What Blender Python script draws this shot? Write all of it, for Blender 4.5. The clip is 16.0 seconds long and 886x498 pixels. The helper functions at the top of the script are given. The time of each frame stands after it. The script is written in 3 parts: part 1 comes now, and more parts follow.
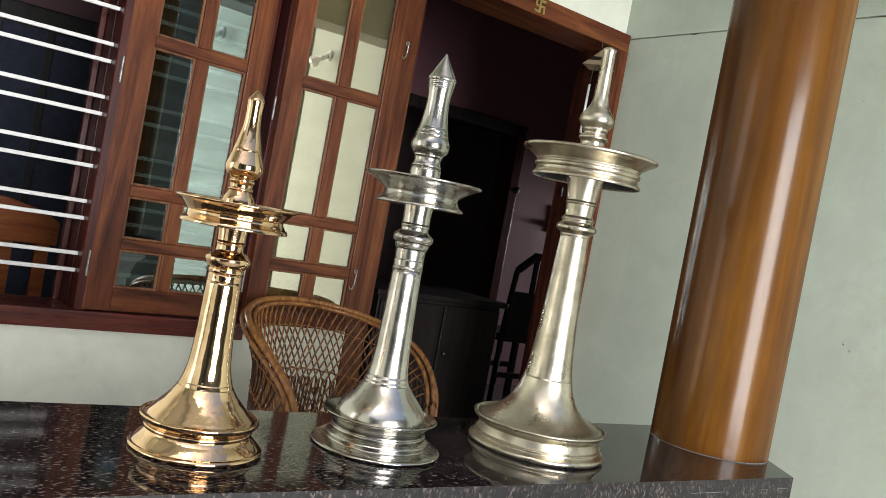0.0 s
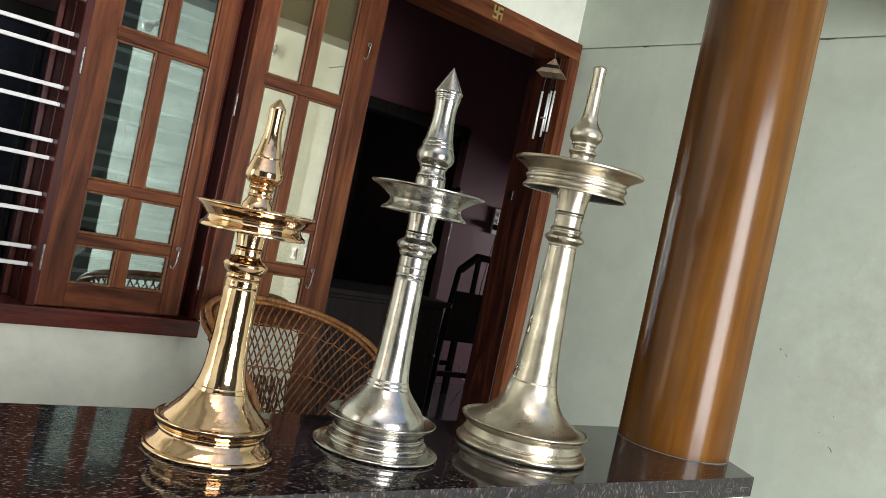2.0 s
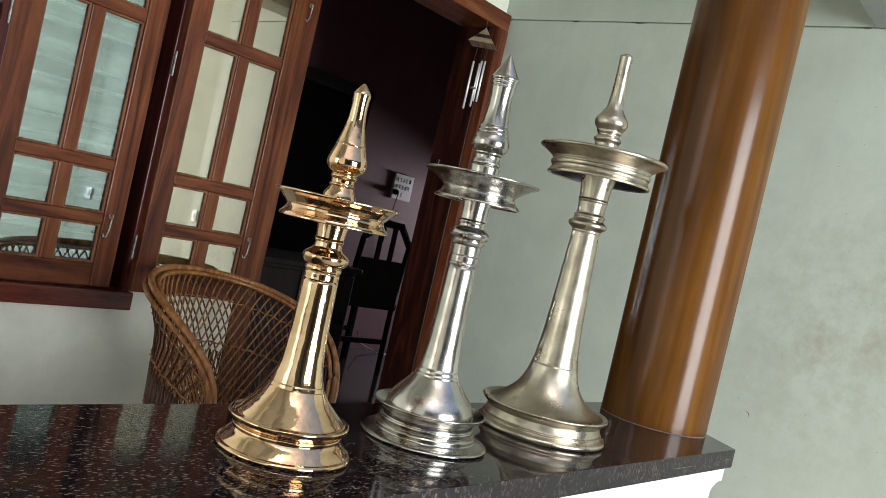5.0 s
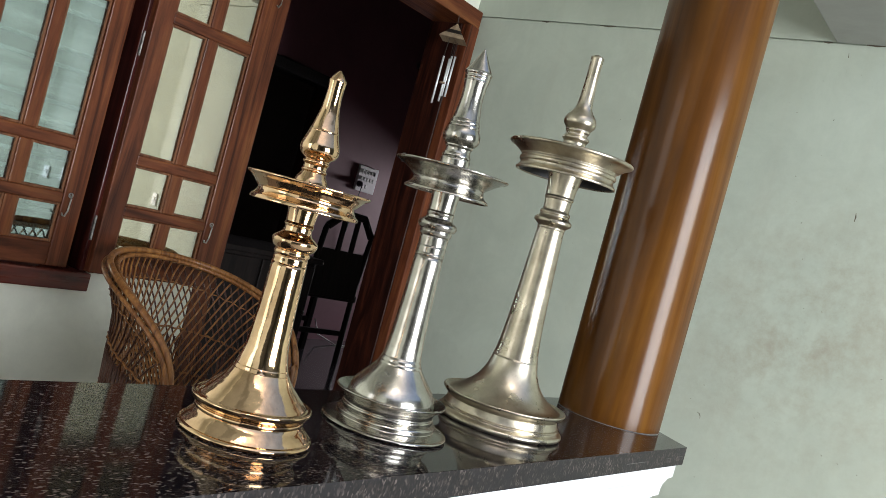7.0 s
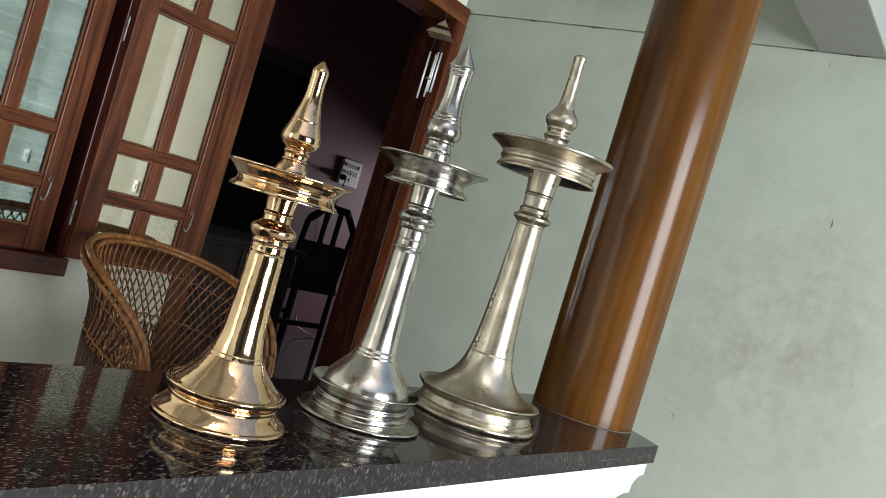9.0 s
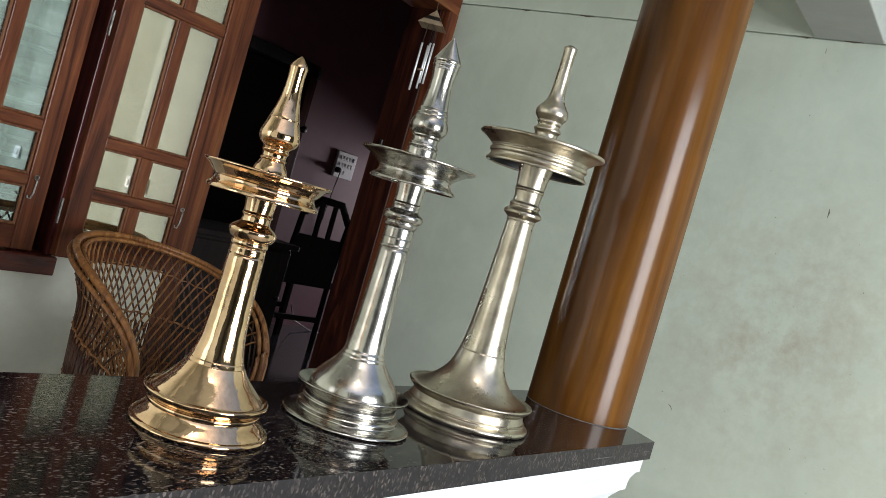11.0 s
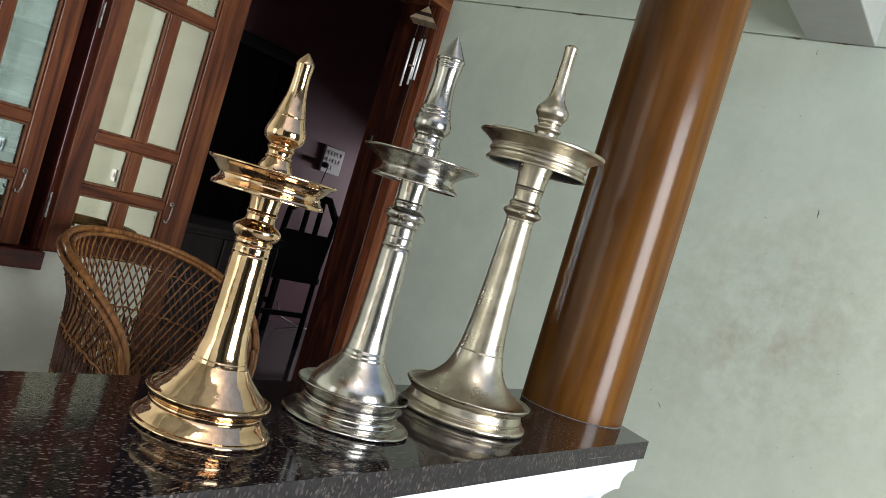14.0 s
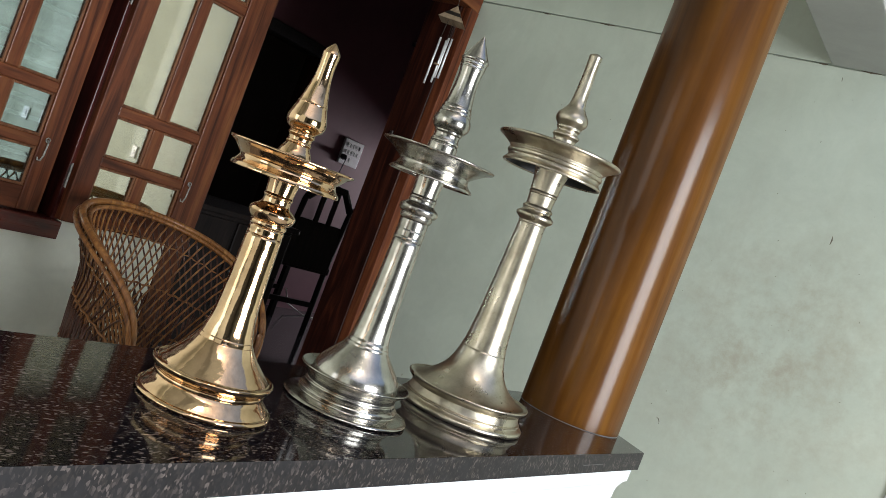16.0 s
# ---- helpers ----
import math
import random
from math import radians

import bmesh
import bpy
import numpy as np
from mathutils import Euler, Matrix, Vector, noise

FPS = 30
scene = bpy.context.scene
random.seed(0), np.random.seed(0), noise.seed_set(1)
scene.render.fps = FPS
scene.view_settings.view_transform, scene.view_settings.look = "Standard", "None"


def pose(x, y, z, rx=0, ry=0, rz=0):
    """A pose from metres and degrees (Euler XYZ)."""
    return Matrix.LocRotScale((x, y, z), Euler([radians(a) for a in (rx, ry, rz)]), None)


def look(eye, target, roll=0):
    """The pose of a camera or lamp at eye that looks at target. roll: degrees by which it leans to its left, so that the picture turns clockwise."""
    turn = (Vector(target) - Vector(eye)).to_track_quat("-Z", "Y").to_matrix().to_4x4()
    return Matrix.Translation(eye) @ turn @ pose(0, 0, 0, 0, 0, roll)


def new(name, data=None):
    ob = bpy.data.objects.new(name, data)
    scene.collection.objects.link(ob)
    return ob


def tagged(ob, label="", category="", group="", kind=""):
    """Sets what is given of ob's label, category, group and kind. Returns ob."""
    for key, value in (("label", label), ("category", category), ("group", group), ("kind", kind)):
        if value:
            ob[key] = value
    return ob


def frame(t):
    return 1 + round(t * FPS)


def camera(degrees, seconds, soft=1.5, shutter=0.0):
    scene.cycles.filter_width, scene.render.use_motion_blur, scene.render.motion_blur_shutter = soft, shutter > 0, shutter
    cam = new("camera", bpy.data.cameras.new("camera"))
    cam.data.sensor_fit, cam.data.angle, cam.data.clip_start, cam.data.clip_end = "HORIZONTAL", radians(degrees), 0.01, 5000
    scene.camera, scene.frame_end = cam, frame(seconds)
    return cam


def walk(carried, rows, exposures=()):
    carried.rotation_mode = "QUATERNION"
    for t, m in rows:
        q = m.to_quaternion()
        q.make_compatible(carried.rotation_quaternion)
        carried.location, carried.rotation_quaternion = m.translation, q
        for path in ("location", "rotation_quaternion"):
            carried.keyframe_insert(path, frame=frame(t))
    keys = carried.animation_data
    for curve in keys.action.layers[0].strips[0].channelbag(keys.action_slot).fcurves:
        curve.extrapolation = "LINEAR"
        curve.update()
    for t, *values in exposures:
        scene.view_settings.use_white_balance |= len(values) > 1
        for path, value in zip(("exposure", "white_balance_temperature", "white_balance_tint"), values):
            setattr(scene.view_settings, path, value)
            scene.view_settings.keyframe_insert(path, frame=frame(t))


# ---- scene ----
cam = camera(56.3, 16.0, 0.6)
METRES, EYE, TILT, LEAN, TURN = 0.6, 1.21, -1.63, -10.506, -36.5
ROWS = [
    (0.0, 0.0, 0.0, 0.0, 0.0, 0.0, -0.0),
    (0.5, -0.0099, -0.0302, 0.0028, -0.05, 0.12, 0.12),
    (1.0, -0.0808, -0.055, 0.0134, -1.31, 0.09, 0.14),
    (1.5, -0.1478, -0.058, 0.0243, -4.08, -0.04, -0.52),
    (2.0, -0.1638, -0.0461, 0.023, -5.0, -0.16, -1.28),
    (2.5, -0.177, -0.0481, 0.0228, -4.29, -0.52, -1.49),
    (3.0, -0.3809, -0.0275, 0.0683, -7.5, -1.3, 0.14),
    (3.5, -0.4745, 0.0026, 0.0772, -11.34, -1.74, -0.61),
    (4.0, -0.5094, 0.0317, 0.0754, -12.65, -2.2, -1.12),
    (6.5, -0.5754, 0.0419, 0.0651, -16.02, -2.82, -4.3),
    (7.0, -0.5683, 0.0345, 0.0617, -16.65, -2.82, -4.67),
    (7.5, -0.5582, 0.0199, 0.0607, -17.6, -2.82, -4.98),
    (8.0, -0.5543, 0.0104, 0.058, -17.69, -2.85, -5.02),
    (8.5, -0.5731, 0.0082, 0.057, -17.71, -2.84, -5.79),
    (9.0, -0.5631, 0.0189, 0.0568, -17.78, -2.95, -6.32),
    (9.5, -0.4887, 0.0497, 0.063, -17.39, -3.11, -5.65),
    (12.0, -0.567, 0.0598, 0.0801, -18.49, -3.77, -6.19),
    (12.5, -0.575, 0.0582, 0.0815, -18.67, -3.73, -6.58),
    (13.0, -0.5676, 0.0634, 0.0744, -18.87, -3.75, -6.51),
    (13.5, -0.5668, 0.07, 0.0728, -18.92, -3.74, -6.44),
    (14.0, -0.5625, 0.0788, 0.0761, -19.04, -3.77, -6.18),
    (14.5, -0.5607, 0.0834, 0.0744, -19.14, -3.76, -6.2),
    (15.0, -0.562, 0.0777, 0.0759, -19.21, -3.76, -6.53),
    (15.5, -0.566, 0.0634, 0.0728, -18.09, -3.9, -9.05),
    (16.0, -0.566, 0.0575, 0.0701, -17.94, -3.92, -10.35),
]
walk(cam, [(t, pose(0, 0, EYE, TILT, LEAN, TURN) @ pose(METRES * x, METRES * y, METRES * z, 90 + pitch, roll, yaw)) for t, x, y, z, yaw, pitch, roll in ROWS],
     [(0.0, 0.55, 6750, 10), (2.5, 0.49, 6720, 10), (4.2, 0.39, 6600, 10), (6.5, 0.31, 6500, 10), (9.0, 0.24, 6500, 10), (12.0, 0.22, 6500, 10), (16.0, 0.22, 6500, 10)])

# ---- light ----
world = bpy.data.worlds.new("sky")
scene.world = world
world.use_nodes = True
wt = world.node_tree
sky = wt.nodes.new("ShaderNodeTexSky")
sky.sky_type = "NISHITA"
sky.sun_disc = False
sky.sun_elevation = radians(65)
sky.sun_rotation = radians(233)
sky.air_density, sky.dust_density = 1.2, 3.0
back = wt.nodes["Background"]
back.inputs["Strength"].default_value = 0.15
wt.links.new(sky.outputs[0], back.inputs["Color"])
sun_data = bpy.data.lights.new("sun", "SUN")
sun_data.energy, sun_data.angle, sun_data.color = 1.0, radians(12), (1.0, 0.96, 0.9)
sun = new("sun", sun_data)
sun.matrix_world = look((-4.8, -3.6, 12.9), (0, 0, 0))


def sky_opening(name, width, height, power, color, m):
    """An area lamp that stands in for daylight at an opening."""
    d = bpy.data.lights.new(name, "AREA")
    d.shape, d.size, d.size_y, d.energy, d.color = "RECTANGLE", width, height, power, color
    ob = new(name, d)
    ob.matrix_world = m
    return ob


# Lamp in an added opening, placed by the column's bright streak.
sky_opening("gateway_daylight", 1.9, 2.2, 275, (0.935, 0.985, 1.03), look((0.35, -3.3, 1.3), (0.35, 0, 1.3)))
# Fill lamp added at the unseen porch end to brighten the house wall.
sky_opening("porch_end_daylight", 1.2, 2.6, 20, (1.0, 0.99, 0.95), look((-3.1, 1.75, 1.3), (0, 1.75, 1.3)))
sky_opening("room_window_daylight", 0.9, 0.26, 50, (1.0, 0.95, 1.0), look((7.2, 4.05, 1.29), (6.2, 4.05, 1.29)))


# ---- materials ----
def material(name):
    m = bpy.data.materials.new(name)
    m.use_nodes = True
    t = m.node_tree
    return m, t, t.nodes["Principled BSDF"]


def node(t, kind, **values):
    n = t.nodes.new("ShaderNode" + kind)
    for key, value in values.items():
        n.inputs[key].default_value = value
    return n


def coords(t, scale=(1, 1, 1)):
    c = t.nodes.new("ShaderNodeTexCoord")
    m = t.nodes.new("ShaderNodeMapping")
    m.inputs["Scale"].default_value = scale
    t.links.new(c.outputs["Object"], m.inputs["Vector"])
    return m.outputs[0]


def noise_tex(t, vec, scale, detail=4.0, rough=0.55, distort=0.0):
    n = node(t, "TexNoise", Scale=scale, Detail=detail, Roughness=rough, Distortion=distort)
    t.links.new(vec, n.inputs["Vector"])
    return n.outputs["Fac"]


def ramp(t, fac, stops):
    r = t.nodes.new("ShaderNodeValToRGB")
    e = r.color_ramp.elements
    while len(e) < len(stops):
        e.new(0.5)
    for k, (p, c) in enumerate(stops):
        e[k].position = p
        e[k].color = (*c, 1) if len(c) == 3 else c
    t.links.new(fac, r.inputs["Fac"])
    return r.outputs["Color"]


def mix(t, fac, a, b, mode="MIX"):
    m = t.nodes.new("ShaderNodeMix")
    m.data_type, m.blend_type = "RGBA", mode
    for key, value in ((0, fac), (6, a), (7, b)):
        if hasattr(value, "is_output"):
            t.links.new(value, m.inputs[key])
        else:
            m.inputs[key].default_value = value if key == 0 else (*value, 1)
    return m.outputs[2]


def bump(t, bsdf, height, strength, distance=0.002):
    b = node(t, "Bump", Strength=strength, Distance=distance)
    t.links.new(height, b.inputs["Height"])
    t.links.new(b.outputs[0], bsdf.inputs["Normal"])


def grey(v):
    return (v, v, v)


def metal(name, light, dark, rough, dent, spot):
    """Turned and polished cast metal with tarnish, fine lathe lines and small dents."""
    m, t, b = material(name)
    v = coords(t)
    tarnish = ramp(t, noise_tex(t, v, 14, 6, 0.65), [(0.35, light), (0.75, dark)])
    col = mix(t, ramp(t, noise_tex(t, v, 90, 3), [(0.62, (0, 0, 0)), (0.78, grey(spot))]), tarnish, dark)
    t.links.new(col, b.inputs["Base Color"])
    b.inputs["Metallic"].default_value = 1.0
    r = ramp(t, noise_tex(t, v, 22, 5, 0.6), [(0.3, grey(rough * 0.7)), (0.75, grey(rough * 1.45))])
    t.links.new(r, b.inputs["Roughness"])
    lathe_lines = noise_tex(t, coords(t, (3, 3, 300)), 3, 3, 0.6)
    dents = noise_tex(t, coords(t, (1, 1, 0.7)), 42, 2, 0.5)
    fine = noise_tex(t, coords(t, (1, 1, 0.35)), 320, 2, 0.5)
    h = mix(t, 0.06, mix(t, 0.03, dents, lathe_lines), fine)
    bump(t, b, h, dent, 0.003)
    return m


def wood(name, dark, mid, light, axis, rough, coat=0.3, scale=1.0, relief=0.15, gloss=0.085, specular=0.3):
    """Grain running along one axis (0, 1 or 2)."""
    m, t, b = material(name)
    s = [22.0 * scale] * 3
    s[axis] = 1.6 * scale
    v = coords(t, s)
    bands = noise_tex(t, v, 1.0, 6, 0.6, 1.6)
    fine = noise_tex(t, coords(t, [k * 7 for k in s]), 1.0, 3, 0.6)
    col = ramp(t, bands, [(0.3, dark), (0.5, mid), (0.72, light)])
    col = mix(t, ramp(t, fine, [(0.45, (0, 0, 0)), (0.8, grey(0.45))]), col, dark)
    wear = ramp(t, noise_tex(t, coords(t), 5, 5, 0.6), [(0.4, (0.85, 0.85, 0.85)), (0.7, (1.1, 1.08, 1.05))])
    col = mix(t, 1.0, col, wear, "MULTIPLY")
    t.links.new(col, b.inputs["Base Color"])
    b.inputs["Coat Weight"].default_value = coat
    b.inputs["Specular IOR Level"].default_value = specular
    b.inputs["Coat Roughness"].default_value = gloss
    t.links.new(ramp(t, fine, [(0.3, grey(rough * 0.8)), (0.8, grey(rough * 1.3))]), b.inputs["Roughness"])
    bump(t, b, fine, relief, 0.001)
    return m


def plaster(name, base, stain, rough=0.75, amount=0.5, damp=None):
    """Painted plaster with blotches; damp: the middle and reach of one brown damp stain."""
    m, t, b = material(name)
    v = coords(t)
    blot = ramp(t, noise_tex(t, v, 1.6, 7, 0.62, 0.6), [(0.48, (0, 0, 0)), (0.8, grey(amount))])
    col = mix(t, blot, base, stain)
    fleck = ramp(t, noise_tex(t, v, 24, 4, 0.7), [(0.68, (0, 0, 0)), (0.8, grey(0.35 * amount))])
    col = mix(t, fleck, col, stain)
    film = ramp(t, noise_tex(t, v, 5.5, 8, 0.72, 0.4), [(0.3, grey(0.90)), (0.72, grey(1.07))])
    col = mix(t, 1.0, col, film, "MULTIPLY")
    if damp:
        drip = ramp(t, noise_tex(t, coords(t, (1, 5, 0.45)), 2.4, 6, 0.65), [(0.5, (0, 0, 0)), (0.72, grey(0.22))])
        col = mix(t, drip, col, stain)
        grime = ramp(t, noise_tex(t, v, 62, 3, 0.6), [(0.71, (0, 0, 0)), (0.77, grey(0.55))])
        grime = mix(t, 1.0, grime, ramp(t, noise_tex(t, v, 3.3, 3, 0.5), [(0.42, (0, 0, 0)), (0.6, (1, 1, 1))]), "MULTIPLY")
        col = mix(t, grime, col, (0.20, 0.19, 0.14))
        d = t.nodes.new("ShaderNodeVectorMath")
        d.operation = "DISTANCE"
        d.inputs[1].default_value = damp[0]
        t.links.new(v, d.inputs[0])
        near = ramp(t, d.outputs["Value"], [(0.05, (1, 1, 1)), (damp[1], (0, 0, 0))])
        cloud = ramp(t, noise_tex(t, v, 11, 8, 0.7), [(0.40, (0, 0, 0)), (0.66, (0.85, 0.85, 0.85))])
        col = mix(t, mix(t, 1.0, near, cloud, "MULTIPLY"), col, (0.30, 0.28, 0.215))
    t.links.new(col, b.inputs["Base Color"])
    b.inputs["Roughness"].default_value = rough
    bump(t, b, noise_tex(t, v, 120, 4, 0.6), 0.12, 0.002)
    return m


def plain(name, color, rough=0.5, metallic=0.0, vary=0.15, scale=30):
    m, t, b = material(name)
    v = noise_tex(t, coords(t), scale, 5, 0.6)
    lo = tuple(c * (1 - vary) for c in color)
    hi = tuple(min(1, c * (1 + vary)) for c in color)
    t.links.new(ramp(t, v, [(0.3, lo), (0.7, hi)]), b.inputs["Base Color"])
    b.inputs["Roughness"].default_value = rough
    b.inputs["Metallic"].default_value = metallic
    bump(t, b, v, 0.08, 0.001)
    return m


def granite_material():
    m, t, b = material("polished_dark_granite")
    v = coords(t)
    n = node(t, "TexVoronoi", Scale=660.0)
    t.links.new(coords(t, (0.42, 1, 1)), n.inputs["Vector"])
    cell = t.nodes.new("ShaderNodeSeparateColor")
    t.links.new(n.outputs["Color"], cell.inputs[0])
    flecks = ramp(t, cell.outputs[0], [(0.0, (0.003, 0.003, 0.005)), (0.56, (0.006, 0.006, 0.008)), (0.70, (0.020, 0.013, 0.011)), (0.85, (0.042, 0.031, 0.027)), (0.97, (0.12, 0.10, 0.09))])
    cloud = noise_tex(t, v, 95, 5, 0.7)
    col = mix(t, ramp(t, cloud, [(0.30, (0, 0, 0)), (0.46, (0.95, 0.95, 0.95))]), (0.004, 0.0045, 0.007), flecks)
    t.links.new(col, b.inputs["Base Color"])
    b.inputs["Roughness"].default_value = 0.06
    b.inputs["IOR"].default_value = 1.42
    bump(t, b, noise_tex(t, v, 500, 2), 0.006, 0.0005)
    return m


def granite_edge_material():
    m, t, b = material("sawn_granite_edge")
    v = coords(t)
    n = node(t, "TexVoronoi", Scale=430.0)
    t.links.new(coords(t, (1, 1, 0.55)), n.inputs["Vector"])
    cell = t.nodes.new("ShaderNodeSeparateColor")
    t.links.new(n.outputs["Color"], cell.inputs[0])
    flecks = ramp(t, cell.outputs[0], [(0.0, (0.004, 0.0035, 0.0035)), (0.5, (0.010, 0.008, 0.0075)), (0.78, (0.034, 0.026, 0.022)), (0.95, (0.13, 0.105, 0.095))])
    col = mix(t, ramp(t, noise_tex(t, v, 40, 5, 0.7), [(0.35, (0, 0, 0)), (0.7, (1, 1, 1))]), (0.012, 0.011, 0.012), flecks)
    t.links.new(col, b.inputs["Base Color"])
    b.inputs["Roughness"].default_value = 0.5
    b.inputs["Specular IOR Level"].default_value = 0.25
    bump(t, b, cell.outputs[1], 0.08, 0.001)
    return m


def pane_material(name, tint, behind, share, film):
    """Mirror-coated window glass: part reflects, part lets the dark room through; film: how far old streaks dull it."""
    m, t, b = material(name)
    out = t.nodes["Material Output"]
    g = node(t, "BsdfGlossy", Roughness=0.015)
    streak = noise_tex(t, coords(t, (1.2, 1, 16)), 1.3, 5, 0.6, 0.8)
    dull = tuple(c * (1 - film) for c in tint)
    t.links.new(ramp(t, streak, [(0.44, dull), (0.64, tint)]), g.inputs["Color"])
    p = node(t, "BsdfTransparent", Color=(*behind, 1))
    s = node(t, "MixShader", Fac=share)
    nb = node(t, "Bump", Strength=0.02, Distance=0.002)
    t.links.new(noise_tex(t, coords(t), 9, 2), nb.inputs["Height"])
    t.links.new(nb.outputs[0], g.inputs["Normal"])
    t.links.new(p.outputs[0], s.inputs[1])
    t.links.new(g.outputs[0], s.inputs[2])
    t.links.new(s.outputs[0], out.inputs["Surface"])
    return m


GOLD = metal("polished_golden_brass", (0.80, 0.56, 0.345), (0.40, 0.245, 0.13), 0.085, 0.42, 0.5)
PEWTER = metal("silvery_bell_metal", (0.53, 0.505, 0.455), (0.23, 0.22, 0.195), 0.215, 0.22, 0.5)
AGED = metal("pale_aged_brass", (0.60, 0.545, 0.44), (0.24, 0.20, 0.135), 0.31, 0.08, 0.45)
DARK_METAL = plain("dark_metal", (0.035, 0.035, 0.036), 0.6, 0.5, 0.4)
GRANITE = granite_material()
GRANITE_EDGE = granite_edge_material()
WALL = plaster("pale_green_paint", (0.42, 0.465, 0.39), (0.37, 0.37, 0.30), 0.6, 0.35)
CREAM = plaster("cream_paint", (0.82, 0.825, 0.71), (0.5, 0.48, 0.38), 0.6, 0.35)
STAINED = plaster("stained_green_paint", (0.42, 0.465, 0.39), (0.37, 0.37, 0.30), 0.6, 0.4, ((2.5, 0.80, 1.15), 0.6))
WHITE = plaster("white_gloss_paint", (0.66, 0.68, 0.70), (0.5, 0.5, 0.5), 0.4, 0.15)
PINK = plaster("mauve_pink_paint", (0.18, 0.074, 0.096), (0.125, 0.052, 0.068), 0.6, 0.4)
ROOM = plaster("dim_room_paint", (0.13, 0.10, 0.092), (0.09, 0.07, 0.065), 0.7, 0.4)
CEIL = plaster("ceiling_whitewash", (0.40, 0.41, 0.375), (0.5, 0.48, 0.4), 0.8, 0.3)
MAHOGANY = wood("mahogany_stiles", (0.030, 0.0080, 0.0040), (0.135, 0.0390, 0.0165), (0.21, 0.077, 0.028), 2, 0.42, 0.10, 0.8, 0.15, 0.1, 0.15)
MAHOGANY_X = wood("mahogany_rails", (0.030, 0.0080, 0.0040), (0.135, 0.0390, 0.0165), (0.21, 0.077, 0.028), 0, 0.42, 0.10, 0.8, 0.15, 0.1, 0.15)
REDWOOD = wood("dark_red_frame", (0.016, 0.0024, 0.002), (0.050, 0.0085, 0.0065), (0.095, 0.020, 0.013), 2, 0.35, 0.15, 1.0, 0.15, 0.12, 0.15)
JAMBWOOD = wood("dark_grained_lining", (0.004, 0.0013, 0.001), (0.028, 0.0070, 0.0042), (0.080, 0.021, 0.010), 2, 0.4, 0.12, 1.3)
BEAD = wood("worn_bead", (0.07, 0.024, 0.010), (0.16, 0.060, 0.025), (0.27, 0.12, 0.055), 2, 0.45, 0.1)
REDWOOD_X = wood("dark_red_frame_flat", (0.03, 0.005, 0.004), (0.088, 0.016, 0.011), (0.15, 0.034, 0.020), 0, 0.3, 0.3)
COLUMN = wood("varnished_teak_column", (0.040, 0.0128, 0.0018), (0.094, 0.0345, 0.0044), (0.160, 0.070, 0.0095), 2, 0.5, 0.34, 0.30, 0.6, 0.16, 0.06)
CANE = wood("honey_cane", (0.10, 0.034, 0.010), (0.26, 0.104, 0.030), (0.43, 0.205, 0.062), 2, 0.38, 0.2, 2.0)
CANE_DARK = wood("brown_cane", (0.026, 0.008, 0.0045), (0.070, 0.024, 0.013), (0.13, 0.050, 0.025), 2, 0.42, 0.15, 2.0)
ORANGE_WOOD = wood("orange_teak", (0.22, 0.05, 0.015), (0.46, 0.12, 0.03), (0.58, 0.19, 0.05), 0, 0.3, 0.3)
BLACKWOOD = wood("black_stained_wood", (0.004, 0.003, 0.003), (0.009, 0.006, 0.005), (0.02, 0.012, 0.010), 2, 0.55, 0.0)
BAR = plain("white_enamel_bars", (0.62, 0.60, 0.59), 0.45, 0, 0.12)
STEEL = plain("dull_steel", (0.12, 0.115, 0.11), 0.42, 1.0, 0.5, 90)
IRON = plain("dark_iron", (0.08, 0.075, 0.07), 0.45, 0.8)
BRASS = plain("small_brass_plate", (0.80, 0.60, 0.26), 0.3, 1.0)
PLASTIC = plain("ivory_plastic", (0.72, 0.73, 0.74), 0.4, 0, 0.05)
DARK_PLASTIC = plain("dark_plastic", (0.03, 0.035, 0.05), 0.4, 0, 0.1)
CLOTH = plain("dark_blue_cloth", (0.03, 0.035, 0.06), 0.9, 0, 0.3)
PALE_WOOD = wood("pale_bare_wood", (0.18, 0.12, 0.075), (0.27, 0.20, 0.13), (0.34, 0.26, 0.18), 0, 0.5, 0.1)
HOOK = plain("worn_steel", (0.34, 0.33, 0.31), 0.4, 1.0, 0.3, 90)
ALU = plain("satin_aluminium", (0.78, 0.79, 0.80), 0.5, 0.6, 0.08)
TILE = plain("dark_polished_floor", (0.024, 0.022, 0.026), 0.12, 0, 0.3, 6)
PORCH_TILE = plain("reddish_floor_tile", (0.34, 0.26, 0.23), 0.2, 0, 0.25, 8)
YARD = plain("grey_paved_yard", (0.20, 0.19, 0.175), 0.85, 0, 0.25, 5)
LEAF = plain("garden_leaves", (0.055, 0.10, 0.03), 0.6, 0, 0.5, 14)
BARK = plain("grey_bark", (0.14, 0.11, 0.08), 0.9, 0, 0.4, 20)
PANE = pane_material("warm_reflective_glass", (0.95, 0.92, 0.81), (0.82, 0.76, 0.64), 0.47, 0.05)
COOL_PANE = pane_material("cool_reflective_glass", (0.80, 0.93, 0.93), (0.70, 0.76, 0.74), 0.42, 0.22)
BULB = plain("frosted_bulb_glass", (0.80, 0.80, 0.76), 0.25, 0, 0.03)


# ---- mesh helpers ----
def finish(name, bm, mat, smooth=False):
    bmesh.ops.recalc_face_normals(bm, faces=bm.faces[:])
    me = bpy.data.meshes.new(name)
    bm.to_mesh(me)
    bm.free()
    for m in mat if isinstance(mat, (list, tuple)) else (mat,):
        me.materials.append(m)
    for p in me.polygons:
        p.use_smooth = smooth
    return me


